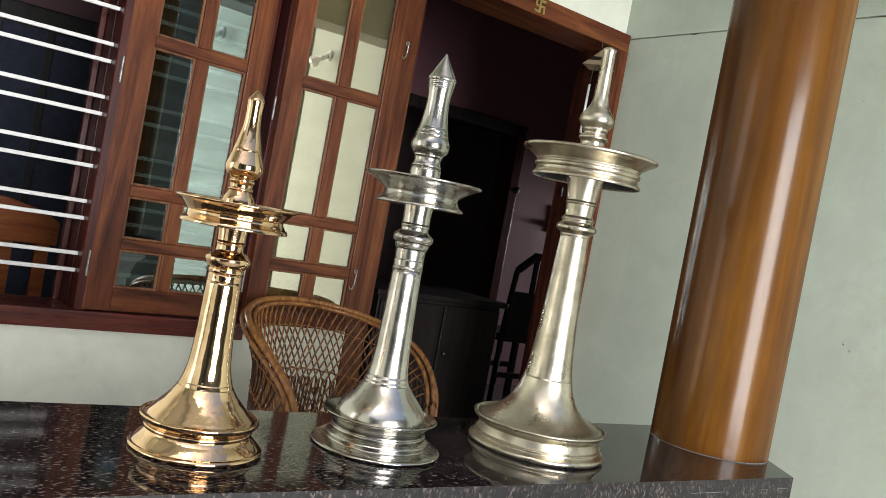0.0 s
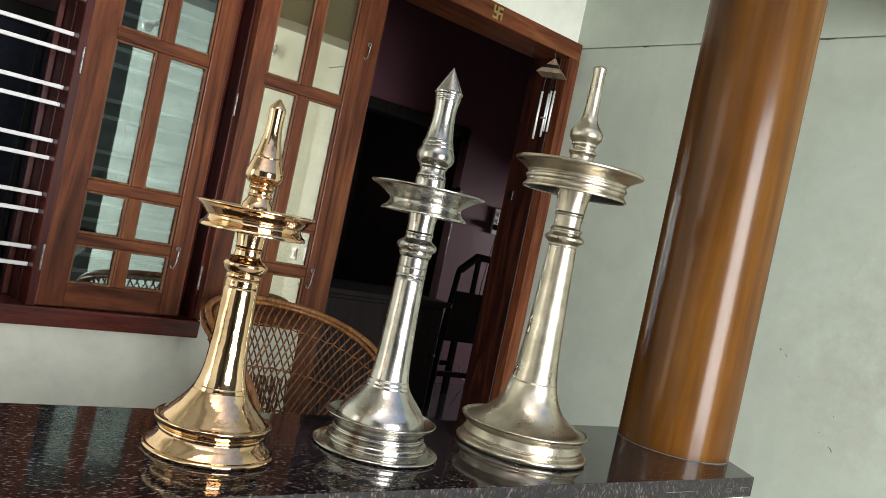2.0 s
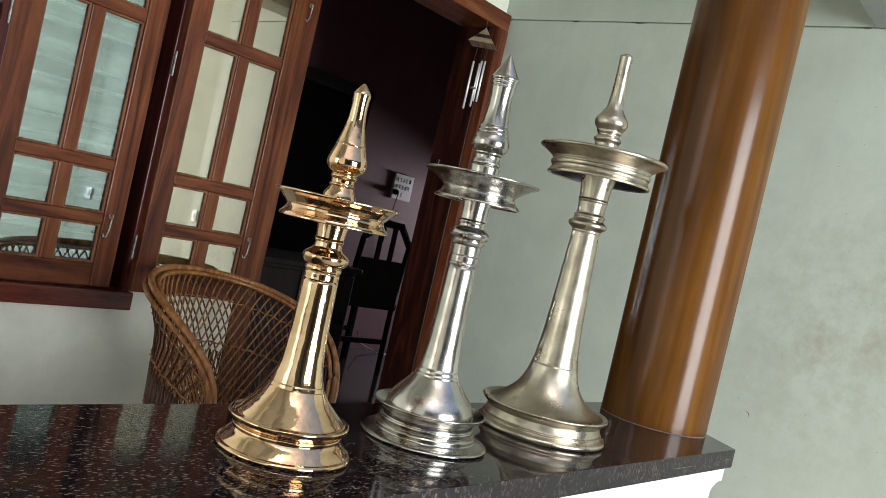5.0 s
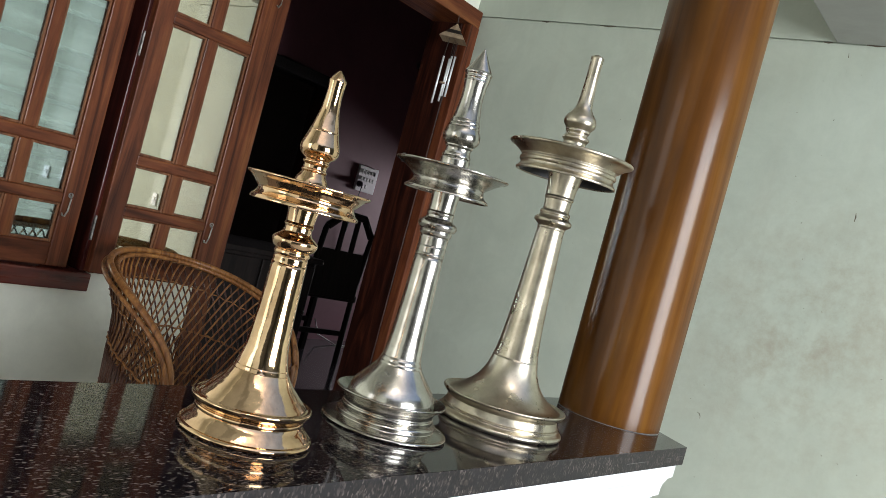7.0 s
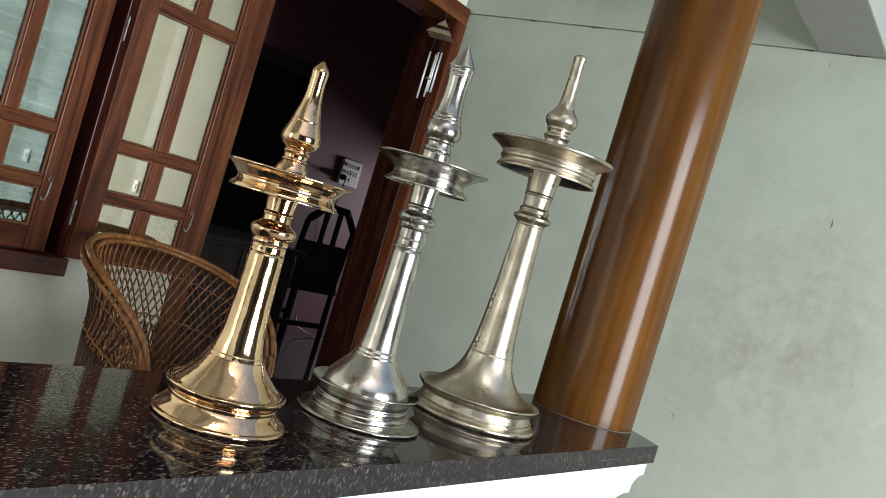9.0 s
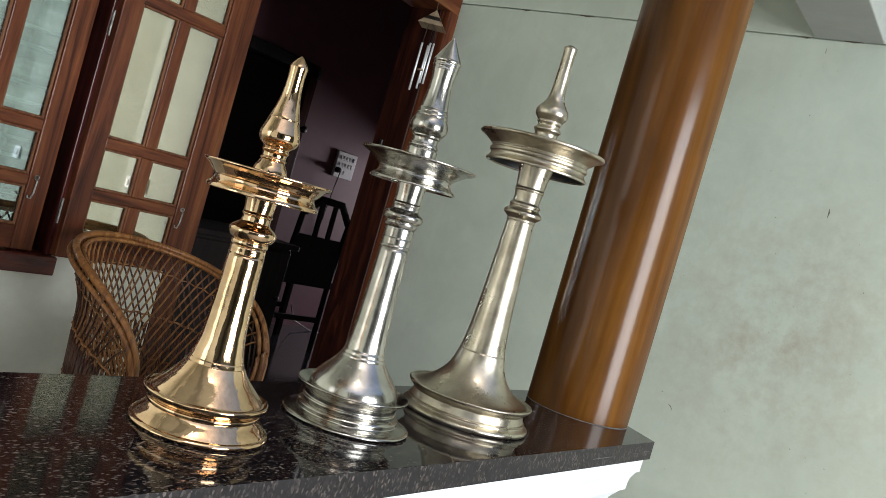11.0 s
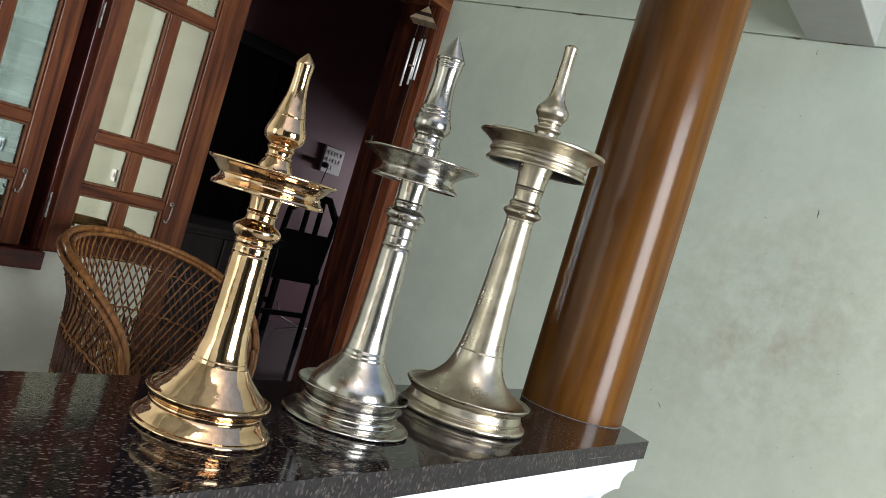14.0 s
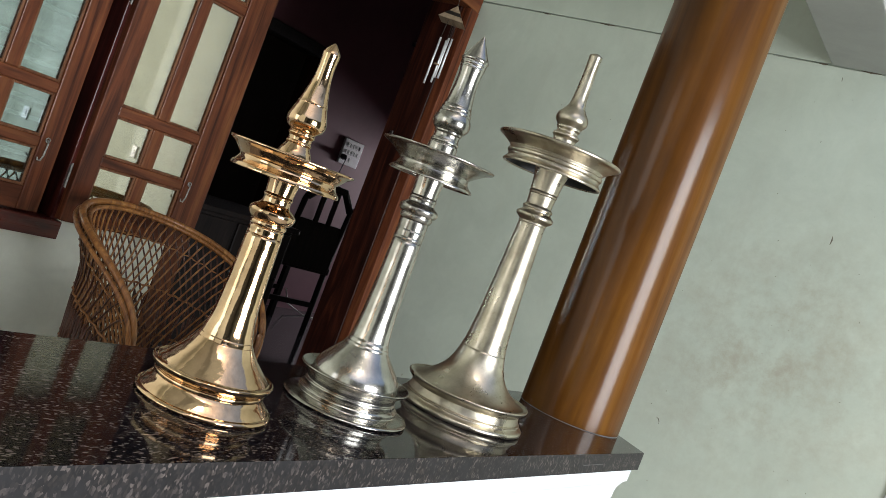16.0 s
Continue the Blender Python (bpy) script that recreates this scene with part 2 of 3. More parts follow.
def part(name, bm, mat, parent=None, label="", smooth=False, at=None):
    """One mesh object, under a thing or a part."""
    ob = new(name, finish(name, bm, mat, smooth))
    if parent is not None:
        ob.parent = parent
    if at is not None:
        ob.matrix_basis = at
    if label:
        tagged(ob, label)
    return ob


def thing(name, label, category, at=None, group="", kind=""):
    ob = new(name)
    ob.empty_display_size = 0.05
    if at is not None:
        ob.matrix_basis = at
    return tagged(ob, label, category, group, kind)


def box(x0, x1, y0, y1, z0, z1, bevel=0.0, bm=None, segments=2):
    own = bmesh.new()
    bmesh.ops.create_cube(own, size=1.0)
    bmesh.ops.scale(own, vec=(abs(x1 - x0), abs(y1 - y0), abs(z1 - z0)), verts=own.verts)
    bmesh.ops.translate(own, vec=((x0 + x1) / 2, (y0 + y1) / 2, (z0 + z1) / 2), verts=own.verts)
    if bevel:
        bmesh.ops.bevel(own, geom=own.edges[:], offset=bevel, segments=segments, affect="EDGES", profile=0.5)
    if bm is None:
        return own
    return join(bm, own)


def join(bm, other):
    vs = [bm.verts.new(v.co) for v in other.verts]
    other.verts.index_update()
    for f in other.faces:
        bm.faces.new([vs[v.index] for v in f.verts])
    other.free()
    return bm


def lathe(profile, steps=72, bm=None):
    """Turns (z, r) pairs round the z axis; r = 0 at an end closes it."""
    bm = bm or bmesh.new()
    rings = []
    for z, r in profile:
        if r <= 1e-5:
            rings.append([bm.verts.new((0, 0, z))])
        else:
            rings.append([bm.verts.new((r * math.cos(2 * math.pi * k / steps), r * math.sin(2 * math.pi * k / steps), z)) for k in range(steps)])
    for a, b in zip(rings, rings[1:]):
        for k in range(steps):
            q = (k + 1) % steps
            if len(a) == 1 and len(b) == 1:
                continue
            if len(a) == 1:
                bm.faces.new((a[0], b[k], b[q]))
            elif len(b) == 1:
                bm.faces.new((a[k], a[q], b[0]))
            else:
                bm.faces.new((a[k], a[q], b[q], b[k]))
    return bm


def smooth_profile(points, per=5):
    """Catmull-Rom through (z, r) points; a point given twice stays a sharp edge."""
    out = []
    runs, run = [], [points[0]]
    for p, q in zip(points, points[1:]):
        if p == q:
            runs.append(run)
            run = [q]
        else:
            run.append(q)
    runs.append(run)
    for run in runs:
        for k in range(len(run) - 1):
            p0, p1, p2 = run[max(k - 1, 0)], run[k], run[k + 1]
            p3 = run[min(k + 2, len(run) - 1)]
            for s in range(per):
                u = s / per
                out.append(tuple(0.5 * (2 * b + (c - a) * u + (2 * a - 5 * b + 4 * c - d) * u * u + (3 * b - a - 3 * c + d) * u ** 3)
                                 for a, b, c, d in zip(p0, p1, p2, p3)))
        out.append(run[-1])
    return [(z, max(r, 0)) for z, r in out]


def tube(points, radius, sides=6, bm=None, closed=False):
    """A round rod through points; radius a number or one per point."""
    bm = bm or bmesh.new()
    pts = [Vector(p) for p in points]
    n = len(pts)
    rings = []
    up = Vector((0.13, 0.21, 0.97))
    for k, p in enumerate(pts):
        a = pts[(k - 1) % n] if closed or k else p
        b = pts[(k + 1) % n] if closed or k < n - 1 else p
        d = (b - a).normalized()
        u = d.cross(up)
        if u.length < 1e-3:
            u = d.cross(Vector((1, 0, 0)))
        u.normalize()
        w = d.cross(u)
        r = radius[k] if isinstance(radius, (list, tuple)) else radius
        rings.append([bm.verts.new(p + r * (math.cos(2 * math.pi * j / sides) * u + math.sin(2 * math.pi * j / sides) * w)) for j in range(sides)])
    for k in range(n if closed else n - 1):
        a, b = rings[k], rings[(k + 1) % n]
        for j in range(sides):
            bm.faces.new((a[j], a[(j + 1) % sides], b[(j + 1) % sides], b[j]))
    if not closed:
        bm.faces.new(rings[0][::-1])
        bm.faces.new(rings[-1])
    return bm


def prism(outline, z0, z1, bevel=0.0):
    bm = bmesh.new()
    lo = [bm.verts.new((x, y, z0)) for x, y in outline]
    hi = [bm.verts.new((x, y, z1)) for x, y in outline]
    bm.faces.new(lo[::-1])
    bm.faces.new(hi)
    for k in range(len(lo)):
        q = (k + 1) % len(lo)
        bm.faces.new((lo[k], lo[q], hi[q], hi[k]))
    if bevel:
        bmesh.ops.bevel(bm, geom=bm.edges[:], offset=bevel, segments=2, affect="EDGES", profile=0.5)
    return bm


def structure(name, bm, mat, label, category="", smooth=False):
    return tagged(part(name, bm, mat, None, "", smooth), label, category or name.split("_")[0], "", "structure")


def wall_with_holes(axis, at, thick, a0, a1, z0, z1, holes):
    """A wall along x (axis 0) at y = at, or along y (axis 1) at x = at, with through openings (a, b, z, z)."""
    bm = bmesh.new()
    cuts = sorted({a0, a1, *[h[0] for h in holes], *[h[1] for h in holes]})
    for p, q in zip(cuts, cuts[1:]):
        spans = sorted((h[2], h[3]) for h in holes if h[0] <= p and h[1] >= q)
        z = z0
        for s0, s1 in spans + [(z1, z1)]:
            if s0 > z + 1e-4:
                if axis == 0:
                    box(p, q, at, at + thick, z, s0, bm=bm)
                else:
                    box(at, at + thick, p, q, z, s0, bm=bm)
            z = max(z, s1)
    bmesh.ops.remove_doubles(bm, verts=bm.verts, dist=1e-5)
    return bm


# ---- the setting ----
# Tone darkened to keep the unseen south wall out of the reflections.
DULLED = plaster("dulled_plaster", (0.17, 0.17, 0.145), (0.09, 0.09, 0.07), 0.9, 0.5)
WY, WX = 2.388, 2.505          # faces of the house wall and of the side wall
bm = wall_with_holes(0, WY, 0.2, -3.0, 6.2, -0.35, 3.5, [(0.10, 1.069, 0.751, 2.11), (1.445, 2.503, -0.02, 2.106)])
structure("wall_north", bm, CREAM, "cream painted plaster house wall")
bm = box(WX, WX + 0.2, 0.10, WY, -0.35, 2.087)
box(WX + 0.012, WX + 0.2, 0.10, WY, 2.087, 2.0935, bm=bm)
box(WX, WX + 0.2, 0.10, WY, 2.0935, 3.5, bm=bm)
wall_east = structure("wall_east", bm, STAINED, "pale green stained side wall with a plaster joint")
# Darker copy of the wall green, dimming the light the panes mirror.
DIMMED_GREEN = plaster("dimmed_green_paint", (0.40, 0.44, 0.37), (0.27, 0.28, 0.23), 0.8, 0.4)
# Dark tone for unseen walls, giving the metal its dark mirrored strip.
DARK_MIRRORED = plaster("dark_mirrored_plaster", (0.05, 0.05, 0.04), (0.025, 0.028, 0.02), 0.9, 0.6)
structure("wall_west", wall_with_holes(1, -3.2, 0.2, 0.95, WY + 0.2, -0.35, 3.5, [(1.15, 2.35, 0.0, 2.6)]), WALL, "pale green end wall, unseen, open for the added lamp")
structure("wall_southwest", box(-3.2, -3.0, -3.4, -1.1, -0.35, 3.5), DARK_MIRRORED, "dark wall added out of view for the metal's reflections", "wall")
# Unseen pale wall, added to brighten the left side of the lamps.
structure("wall_porch_side", box(-3.2, -3.0, -1.1, 0.95, -0.35, 3.5), CREAM, "cream wall added out of view to brighten the metal", "wall")
structure("wall_east_end", box(WX + 0.002, WX + 0.2, -1.1, 0.10, -0.35, 3.5), DIMMED_GREEN, "green outer end of the side wall, toned darker", "wall")
structure("ceiling", box(-3.0, 3.6, -0.05, WY, 3.5, 3.65), CEIL, "whitewashed porch ceiling")
# Unseen wall, added to frame the bright southern gap.
structure("wall_south", wall_with_holes(0, -3.4, 0.2, -1.7, 3.6, -0.35, 3.5, [(-0.6, 1.3, -0.35, 2.4)]), DULLED, "dull wall added out of view around the bright opening")
structure("wall_south_corner", box(-3.0, -1.7, -3.4, -3.2, -0.35, 3.5), DARK_MIRRORED, "dark wall added out of view beside the south opening", "wall")
BEAM = plaster("grey_white_beam_paint", (0.31, 0.32, 0.29), (0.25, 0.25, 0.21), 0.8, 0.3)
structure("beam", prism([(-2.99, 0.756), (WX, 0.742), (WX, 0.950), (-2.99, 0.966)], 2.09, 2.75, 0.004), BEAM, "pale plastered beam over the column")
structure("floor", box(-3.0, WX, 0.78, WY + 0.2, -0.3, 0.0), PORCH_TILE, "polished reddish brown porch floor")
structure("ground", box(-60, 60, -80, 40, -0.6, -0.35), YARD, "grey paved open yard before the porch")

# the room behind the wall
structure("floor_room", box(-3.0, 6.2, WY + 0.2, 4.65, -0.1, 0.1), TILE, "dark polished room floor", "floor")
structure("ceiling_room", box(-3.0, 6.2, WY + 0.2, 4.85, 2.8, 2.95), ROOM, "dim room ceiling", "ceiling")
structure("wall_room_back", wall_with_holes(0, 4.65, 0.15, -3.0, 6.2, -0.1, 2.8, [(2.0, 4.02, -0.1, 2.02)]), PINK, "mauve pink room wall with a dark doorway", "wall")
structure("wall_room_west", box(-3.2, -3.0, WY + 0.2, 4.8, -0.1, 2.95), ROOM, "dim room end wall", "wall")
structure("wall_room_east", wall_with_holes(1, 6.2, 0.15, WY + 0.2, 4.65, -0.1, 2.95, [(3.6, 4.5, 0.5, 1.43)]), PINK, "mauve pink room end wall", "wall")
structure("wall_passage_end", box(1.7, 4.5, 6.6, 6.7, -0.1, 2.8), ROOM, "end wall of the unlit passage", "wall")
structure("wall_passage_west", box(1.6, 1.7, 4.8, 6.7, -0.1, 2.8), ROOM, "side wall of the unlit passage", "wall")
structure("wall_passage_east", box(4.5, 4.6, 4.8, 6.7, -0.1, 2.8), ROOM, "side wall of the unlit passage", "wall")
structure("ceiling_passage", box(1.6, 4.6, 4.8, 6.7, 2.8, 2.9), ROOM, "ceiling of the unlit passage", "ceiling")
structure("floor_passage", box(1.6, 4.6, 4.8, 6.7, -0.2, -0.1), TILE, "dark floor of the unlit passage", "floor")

door_inner = tagged(thing("door_1", "dark wooden frame of the unlit inner doorway", "door frame"), kind="structure")
part("jamb", box(3.95, 4.03, 4.62, 4.81, 0.1, 2.03, 0.004), REDWOOD, door_inner)
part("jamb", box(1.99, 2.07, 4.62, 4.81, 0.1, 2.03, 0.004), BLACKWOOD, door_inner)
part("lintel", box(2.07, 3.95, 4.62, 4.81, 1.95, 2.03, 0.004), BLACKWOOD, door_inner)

# main doorway
door = tagged(thing("door_2", "dark red wooden frame of the open main doorway", "door frame"), kind="structure")
part("jamb", box(2.443, 2.503, 2.353, 2.40, 0.0, 2.036, 0.003), MAHOGANY, door)
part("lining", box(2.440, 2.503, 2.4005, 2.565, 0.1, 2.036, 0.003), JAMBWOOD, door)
part("jamb", box(1.447, 1.53, 2.387, 2.565, 0.0, 2.036, 0.004), MAHOGANY, door)
part("lintel", box(1.447, 2.503, 2.354, 2.565, 2.036, 2.106, 0.004), MAHOGANY_X, door)
part("sill", box(1.51, 2.443, 2.36, 2.565, 0.0, 0.1, 0.006), REDWOOD_X, door)
latch = part("latch", box(2.434, 2.4425, 2.51, 2.525, 1.42, 1.46, 0.002), STEEL, door)

# window with barred openings
win = tagged(thing("window_1", "dark red window frame with white horizontal bars", "window"), kind="structure")
part("window_sill", box(0.10, 1.069, 2.353, 2.535, 0.751, 0.803, 0.004), REDWOOD_X, win)
part("head", box(0.10, 1.069, 2.355, 2.535, 2.06, 2.11, 0.004), REDWOOD_X, win)
for x0, x1, y0 in ((0.10, 0.15, 2.357), (0.571, 0.597, 2.357), (1.012, 1.046, 2.45), (1.046, 1.069, 2.38)):
    part("post", box(x0, x1, y0, 2.535, 0.803, 2.06, 0.003), REDWOOD, win)
part("inner_stop", box(0.5485, 0.5655, 2.512, 2.535, 0.803, 2.06, 0.002), REDWOOD, win)
part("rebate", box(0.566, 0.571, 2.43, 2.535, 0.803, 2.06, 0.001), REDWOOD, win)
for k in range(8):
    for dz in (0.0, 0.0465):
        z = 0.906 + 0.1445 * k + dz
        for x0, x1 in ((0.15, 0.571), (0.597, 1.012)):
            part("bar", box(x0, x1, 2.402, 2.412, z - 0.0055, z + 0.0055, 0.002), BAR, win)


def shutter(label, m, glass, start=0.0, extra=0.0):
    """A glazed leaf: hinge side at x = 0, outer face at y = 0, four rows of two panes."""
    leaf = thing("window_shutter", label, "window shutter", m, "glazed window shutters")
    w, s, mull, d, z0, z1 = 0.43, 0.075, 0.035, 0.032, 0.807, 2.05
    rows = ((0.872, 0.982), (1.012, 1.132), (1.163, 1.550), (1.582, 1.975))
    part("stile", box(start, s, 0, d, z0, z1, 0.003), MAHOGANY, leaf)
    part("stile", box(w - s, w + extra, 0, d, z0, z1, 0.003), MAHOGANY, leaf)
    edges = [z0] + [z for r in rows for z in r] + [z1]
    for k in range(0, len(edges), 2):
        part("rail", box(s, w - s, 0.002, d - 0.002, edges[k], edges[k + 1], 0.003), MAHOGANY_X, leaf)
    c = w / 2
    for a, b in rows:
        part("mullion", box(c - mull / 2, c + mull / 2, 0.003, d - 0.003, a, b, 0.003), MAHOGANY, leaf)
        for x0, x1 in ((s, c - mull / 2), (c + mull / 2, w - s)):
            pane = part("pane", box(x0, x1, 0.014, 0.018, a, b), glass, leaf)
            bm = bmesh.new()
            e = 0.007
            for u in ((x0, x0 + e, a, b), (x1 - e, x1, a, b), (x0 + e, x1 - e, a, a + e), (x0 + e, x1 - e, b - e, b)):
                box(u[0], u[1], 0.006, 0.0135, u[2], u[3], 0.0015, bm=bm, segments=1)
            part("glazing_bead", bm, BEAD, pane)
    for z in (0.90, 1.43):
        bm = tube([(-0.004, -0.003, z), (-0.004, -0.003, z + 0.07)], 0.0034, 8)
        box(-0.007, 0.001, 0.001, 0.003, z + 0.005, z + 0.065, bm=bm)
        part("hinge", bm, STEEL, leaf)
    hook = [(w - 0.058, -0.004, 1.008), (w - 0.058, -0.012, 1.0), (w - 0.060, -0.012, 0.965), (w - 0.066, -0.012, 0.95), (w - 0.074, -0.012, 0.951), (w - 0.076, -0.012, 0.958)]
    bm = tube(hook, 0.0022, 6)
    join(bm, tube([(w - 0.058 + 0.006 * math.cos(a), -0.006, 1.008 + 0.006 * math.sin(a)) for a in [k * math.pi / 5 for k in range(10)]], 0.0018, 6, closed=True))
    part("hook", bm, HOOK, leaf, "small steel hook")
    if extra > 0:
        bm = tube([(w - 0.02, -0.004, 1.775), (w - 0.02, -0.012, 1.768), (w - 0.022, -0.012, 1.735), (w - 0.030, -0.012, 1.722), (w - 0.036, -0.012, 1.728)], 0.0022, 6)
        join(bm, tube([(w - 0.02 + 0.006 * math.cos(a), -0.006, 1.775 + 0.006 * math.sin(a)) for a in [k * math.pi / 5 for k in range(10)]], 0.0018, 6, closed=True))
        part("hook", bm, HOOK, leaf, "small steel hook")
    return leaf


shutter("brown wooden glazed shutter standing almost closed", pose(0.592, 2.356, 0, 0, 0, 4), COOL_PANE, 0.0, -0.013)
shutter("brown wooden glazed shutter swung open against the wall", pose(1.040, 2.352, 0, 0, 0, -2), PANE, 0.016, 0.022)


# ---- parapet, ledge and column ----
LEDGE = [(-2.9, 0.827), (1.308, 0.697), (1.445, 0.885), (1.445, 0.975), (-2.9, 1.166)]


def fall(x):
    """The ledge was laid a little out of level: it falls towards the column."""
    return 0.0098 * (1.309 - x)


def lay(bm):
    for v in bm.verts:
        if v.co.z > 0.5:
            v.co.z += fall(v.co.x)
    return bm



def inset(outline, d):
    """Moves the sides of a convex outline inwards by d."""
    out, n = [], len(outline)
    for k in range(n):
        a, b, c = (Vector(outline[j % n]) for j in (k - 1, k, k + 1))
        u, v = (b - a).normalized(), (c - b).normalized()
        nu, nv = Vector((-u.y, u.x)), Vector((-v.y, v.x))
        m = (nu + nv).normalized()
        out.append(tuple(b + m * (d / m.dot(nu))))
    return out


ledge = thing("granite_ledge", "polished black speckled granite slab on the parapet", "ledge")
bm = lay(prism(LEDGE, 0.876, 0.91, 0.0006))
for f in bm.faces:
    f.material_index = 0 if abs(f.normal.z) > 0.5 else 1
part("slab", bm, [GRANITE, GRANITE_EDGE], ledge)
GLUE = plain("grey_glue", (0.11, 0.105, 0.10), 0.8, 0, 0.4, 90)
for x0, x1, z in ((1.272, 1.296, 0.8925), (1.215, 1.235, 0.8915), (1.05, 1.13, 0.8905)):
    y0, y1 = (0.827 - (x + 2.9) / 4.208 * 0.13 for x in (x0, x1))
    part("glue_line", lay(prism([(x0, y0 - 0.0004), (x1, y1 - 0.0004), (x1, y1 + 0.004), (x0, y0 + 0.004)], z, z + 0.0007)), GLUE, ledge, "thin pale glue line")
bm = bmesh.new()
rings = []
for z, d in ((-0.35, 0.075), (0.70, 0.075), (0.705, 0.062), (0.745, 0.060), (0.752, 0.056), (0.765, 0.053), (0.785, 0.046), (0.800, 0.034), (0.806, 0.030), (0.808, 0.024), (0.822, 0.0235),
             (0.830, 0.022), (0.842, 0.0165), (0.846, 0.0135), (0.848, 0.010), (0.876, 0.0095)):
    rings.append([bm.verts.new((x, y, z)) for x, y in inset(LEDGE, d)])
for a, b in zip(rings, rings[1:]):
    for k in range(len(a)):
        bm.faces.new((a[k], a[(k + 1) % len(a)], b[(k + 1) % len(a)], b[k]))
bm.faces.new(rings[0][::-1])
bm.faces.new(rings[-1])
structure("parapet", lay(bm), WHITE, "white painted parapet with a moulded cornice")

column = thing("column", "round varnished brown column standing on the granite", "column", pose(1.309, 0.864, 0))
part("shaft", lathe([(0.912, 0.1022), (1.2, 0.1024), (1.6, 0.1022), (2.0, 0.1020), (2.089, 0.1020)], 96), COLUMN, column, smooth=False)
for p in column.children[0].data.polygons:
    p.use_smooth = abs(p.normal.z) < 0.5
part("grout_line", lathe([(0.9102, 0.1015), (0.9102, 0.1030), (0.9112, 0.1028), (0.9118, 0.1024)], 96), GLUE, column)


# ---- the three oil lamps ----
def oil_lamp(label, metal_mat, x, y, base, stem, plate, finial):
    d = fall(x) * 1000
    lamp = thing("oil_lamp", label, "oil lamp", pose(x, y, 0.9103 + fall(x)), "tall oil lamps on the ledge")
    base = [(z - d if z > 28 else z * (28 - d) / 28, r) for z, r in base]
    stem, plate, finial = ([(z - d, r) for z, r in prof] for prof in (stem, plate, finial))
    for name, prof in (("base", base), ("stem", stem), ("oil_plate", plate), ("finial", finial)):
        part(name, lathe(smooth_profile([(z / 1000, r / 1000) for z, r in prof]), 96), metal_mat, lamp, smooth=True)
    return lamp


oil_lamp("short polished golden brass oil lamp on the granite", GOLD, 0.3595, 0.8645,
         [(0, 0), (0, 66), (0, 66), (0, 70), (4, 72.4), (8, 71), (9.5, 68.6), (9.5, 68.6), (14, 66.5), (20, 63), (26, 59), (30, 57), (30, 57), (31, 58.6), (34, 58.6), (35, 57), (35, 57), (37, 60), (41, 63.5),
          (45, 64.5), (46.5, 62.5), (45.5, 60), (45.5, 60), (46.5, 58), (50, 54.5), (57, 47.5), (65, 40), (72, 34.4), (79, 30.2), (79, 30.2), (79, 0)],
         [(78, 0), (78, 30.2), (78, 30.2), (80, 29.4), (83, 28.4), (83, 28.4), (92, 25.6), (106, 23.0), (130, 21.0), (160, 19.8), (196, 18.8), (196, 18.8), (198, 18.4), (202, 18.6), (204, 17.6), (204, 17.6), (206, 19.2), (209, 19.2), (210, 18),
          (210, 18), (213, 22), (218, 24.5), (222, 24.2), (226, 20), (229, 16), (232, 14.8), (236, 14.6), (236, 14.6), (238, 16), (240, 14.8), (240, 14.8), (250, 15.8), (262, 17.5), (266, 18), (266, 0)],
         [(263, 0), (263, 30), (262, 50), (259, 54), (259, 54), (256, 56.5), (256.5, 58.5), (260, 57.5), (262, 55), (266, 52.5), (269, 52), (269, 52), (270, 53.5), (273, 56), (278, 60.5), (281.5, 66), (283.5, 66.5), (284, 65),
          (284, 65), (281, 59), (274, 51), (269, 45), (268, 20), (268, 0)],
         [(267, 0), (267, 19), (267, 19), (280, 18.6), (288, 17), (293, 14.2), (296, 12.5), (296, 12.5), (298, 13.8), (300, 12.2), (300, 12.2), (304, 12.6), (307, 14.2), (309, 13), (309, 13), (311, 14), (314, 18), (319, 20.6), (324, 20.8),
          (329, 19.4), (335, 17.4), (340, 15.8), (341, 16.2), (343, 15.2), (352, 12.8), (366, 9.8), (380, 8.6), (391, 8.9), (396, 9.4), (396, 9.4), (399, 8), (406, 2.6), (408, 0)])
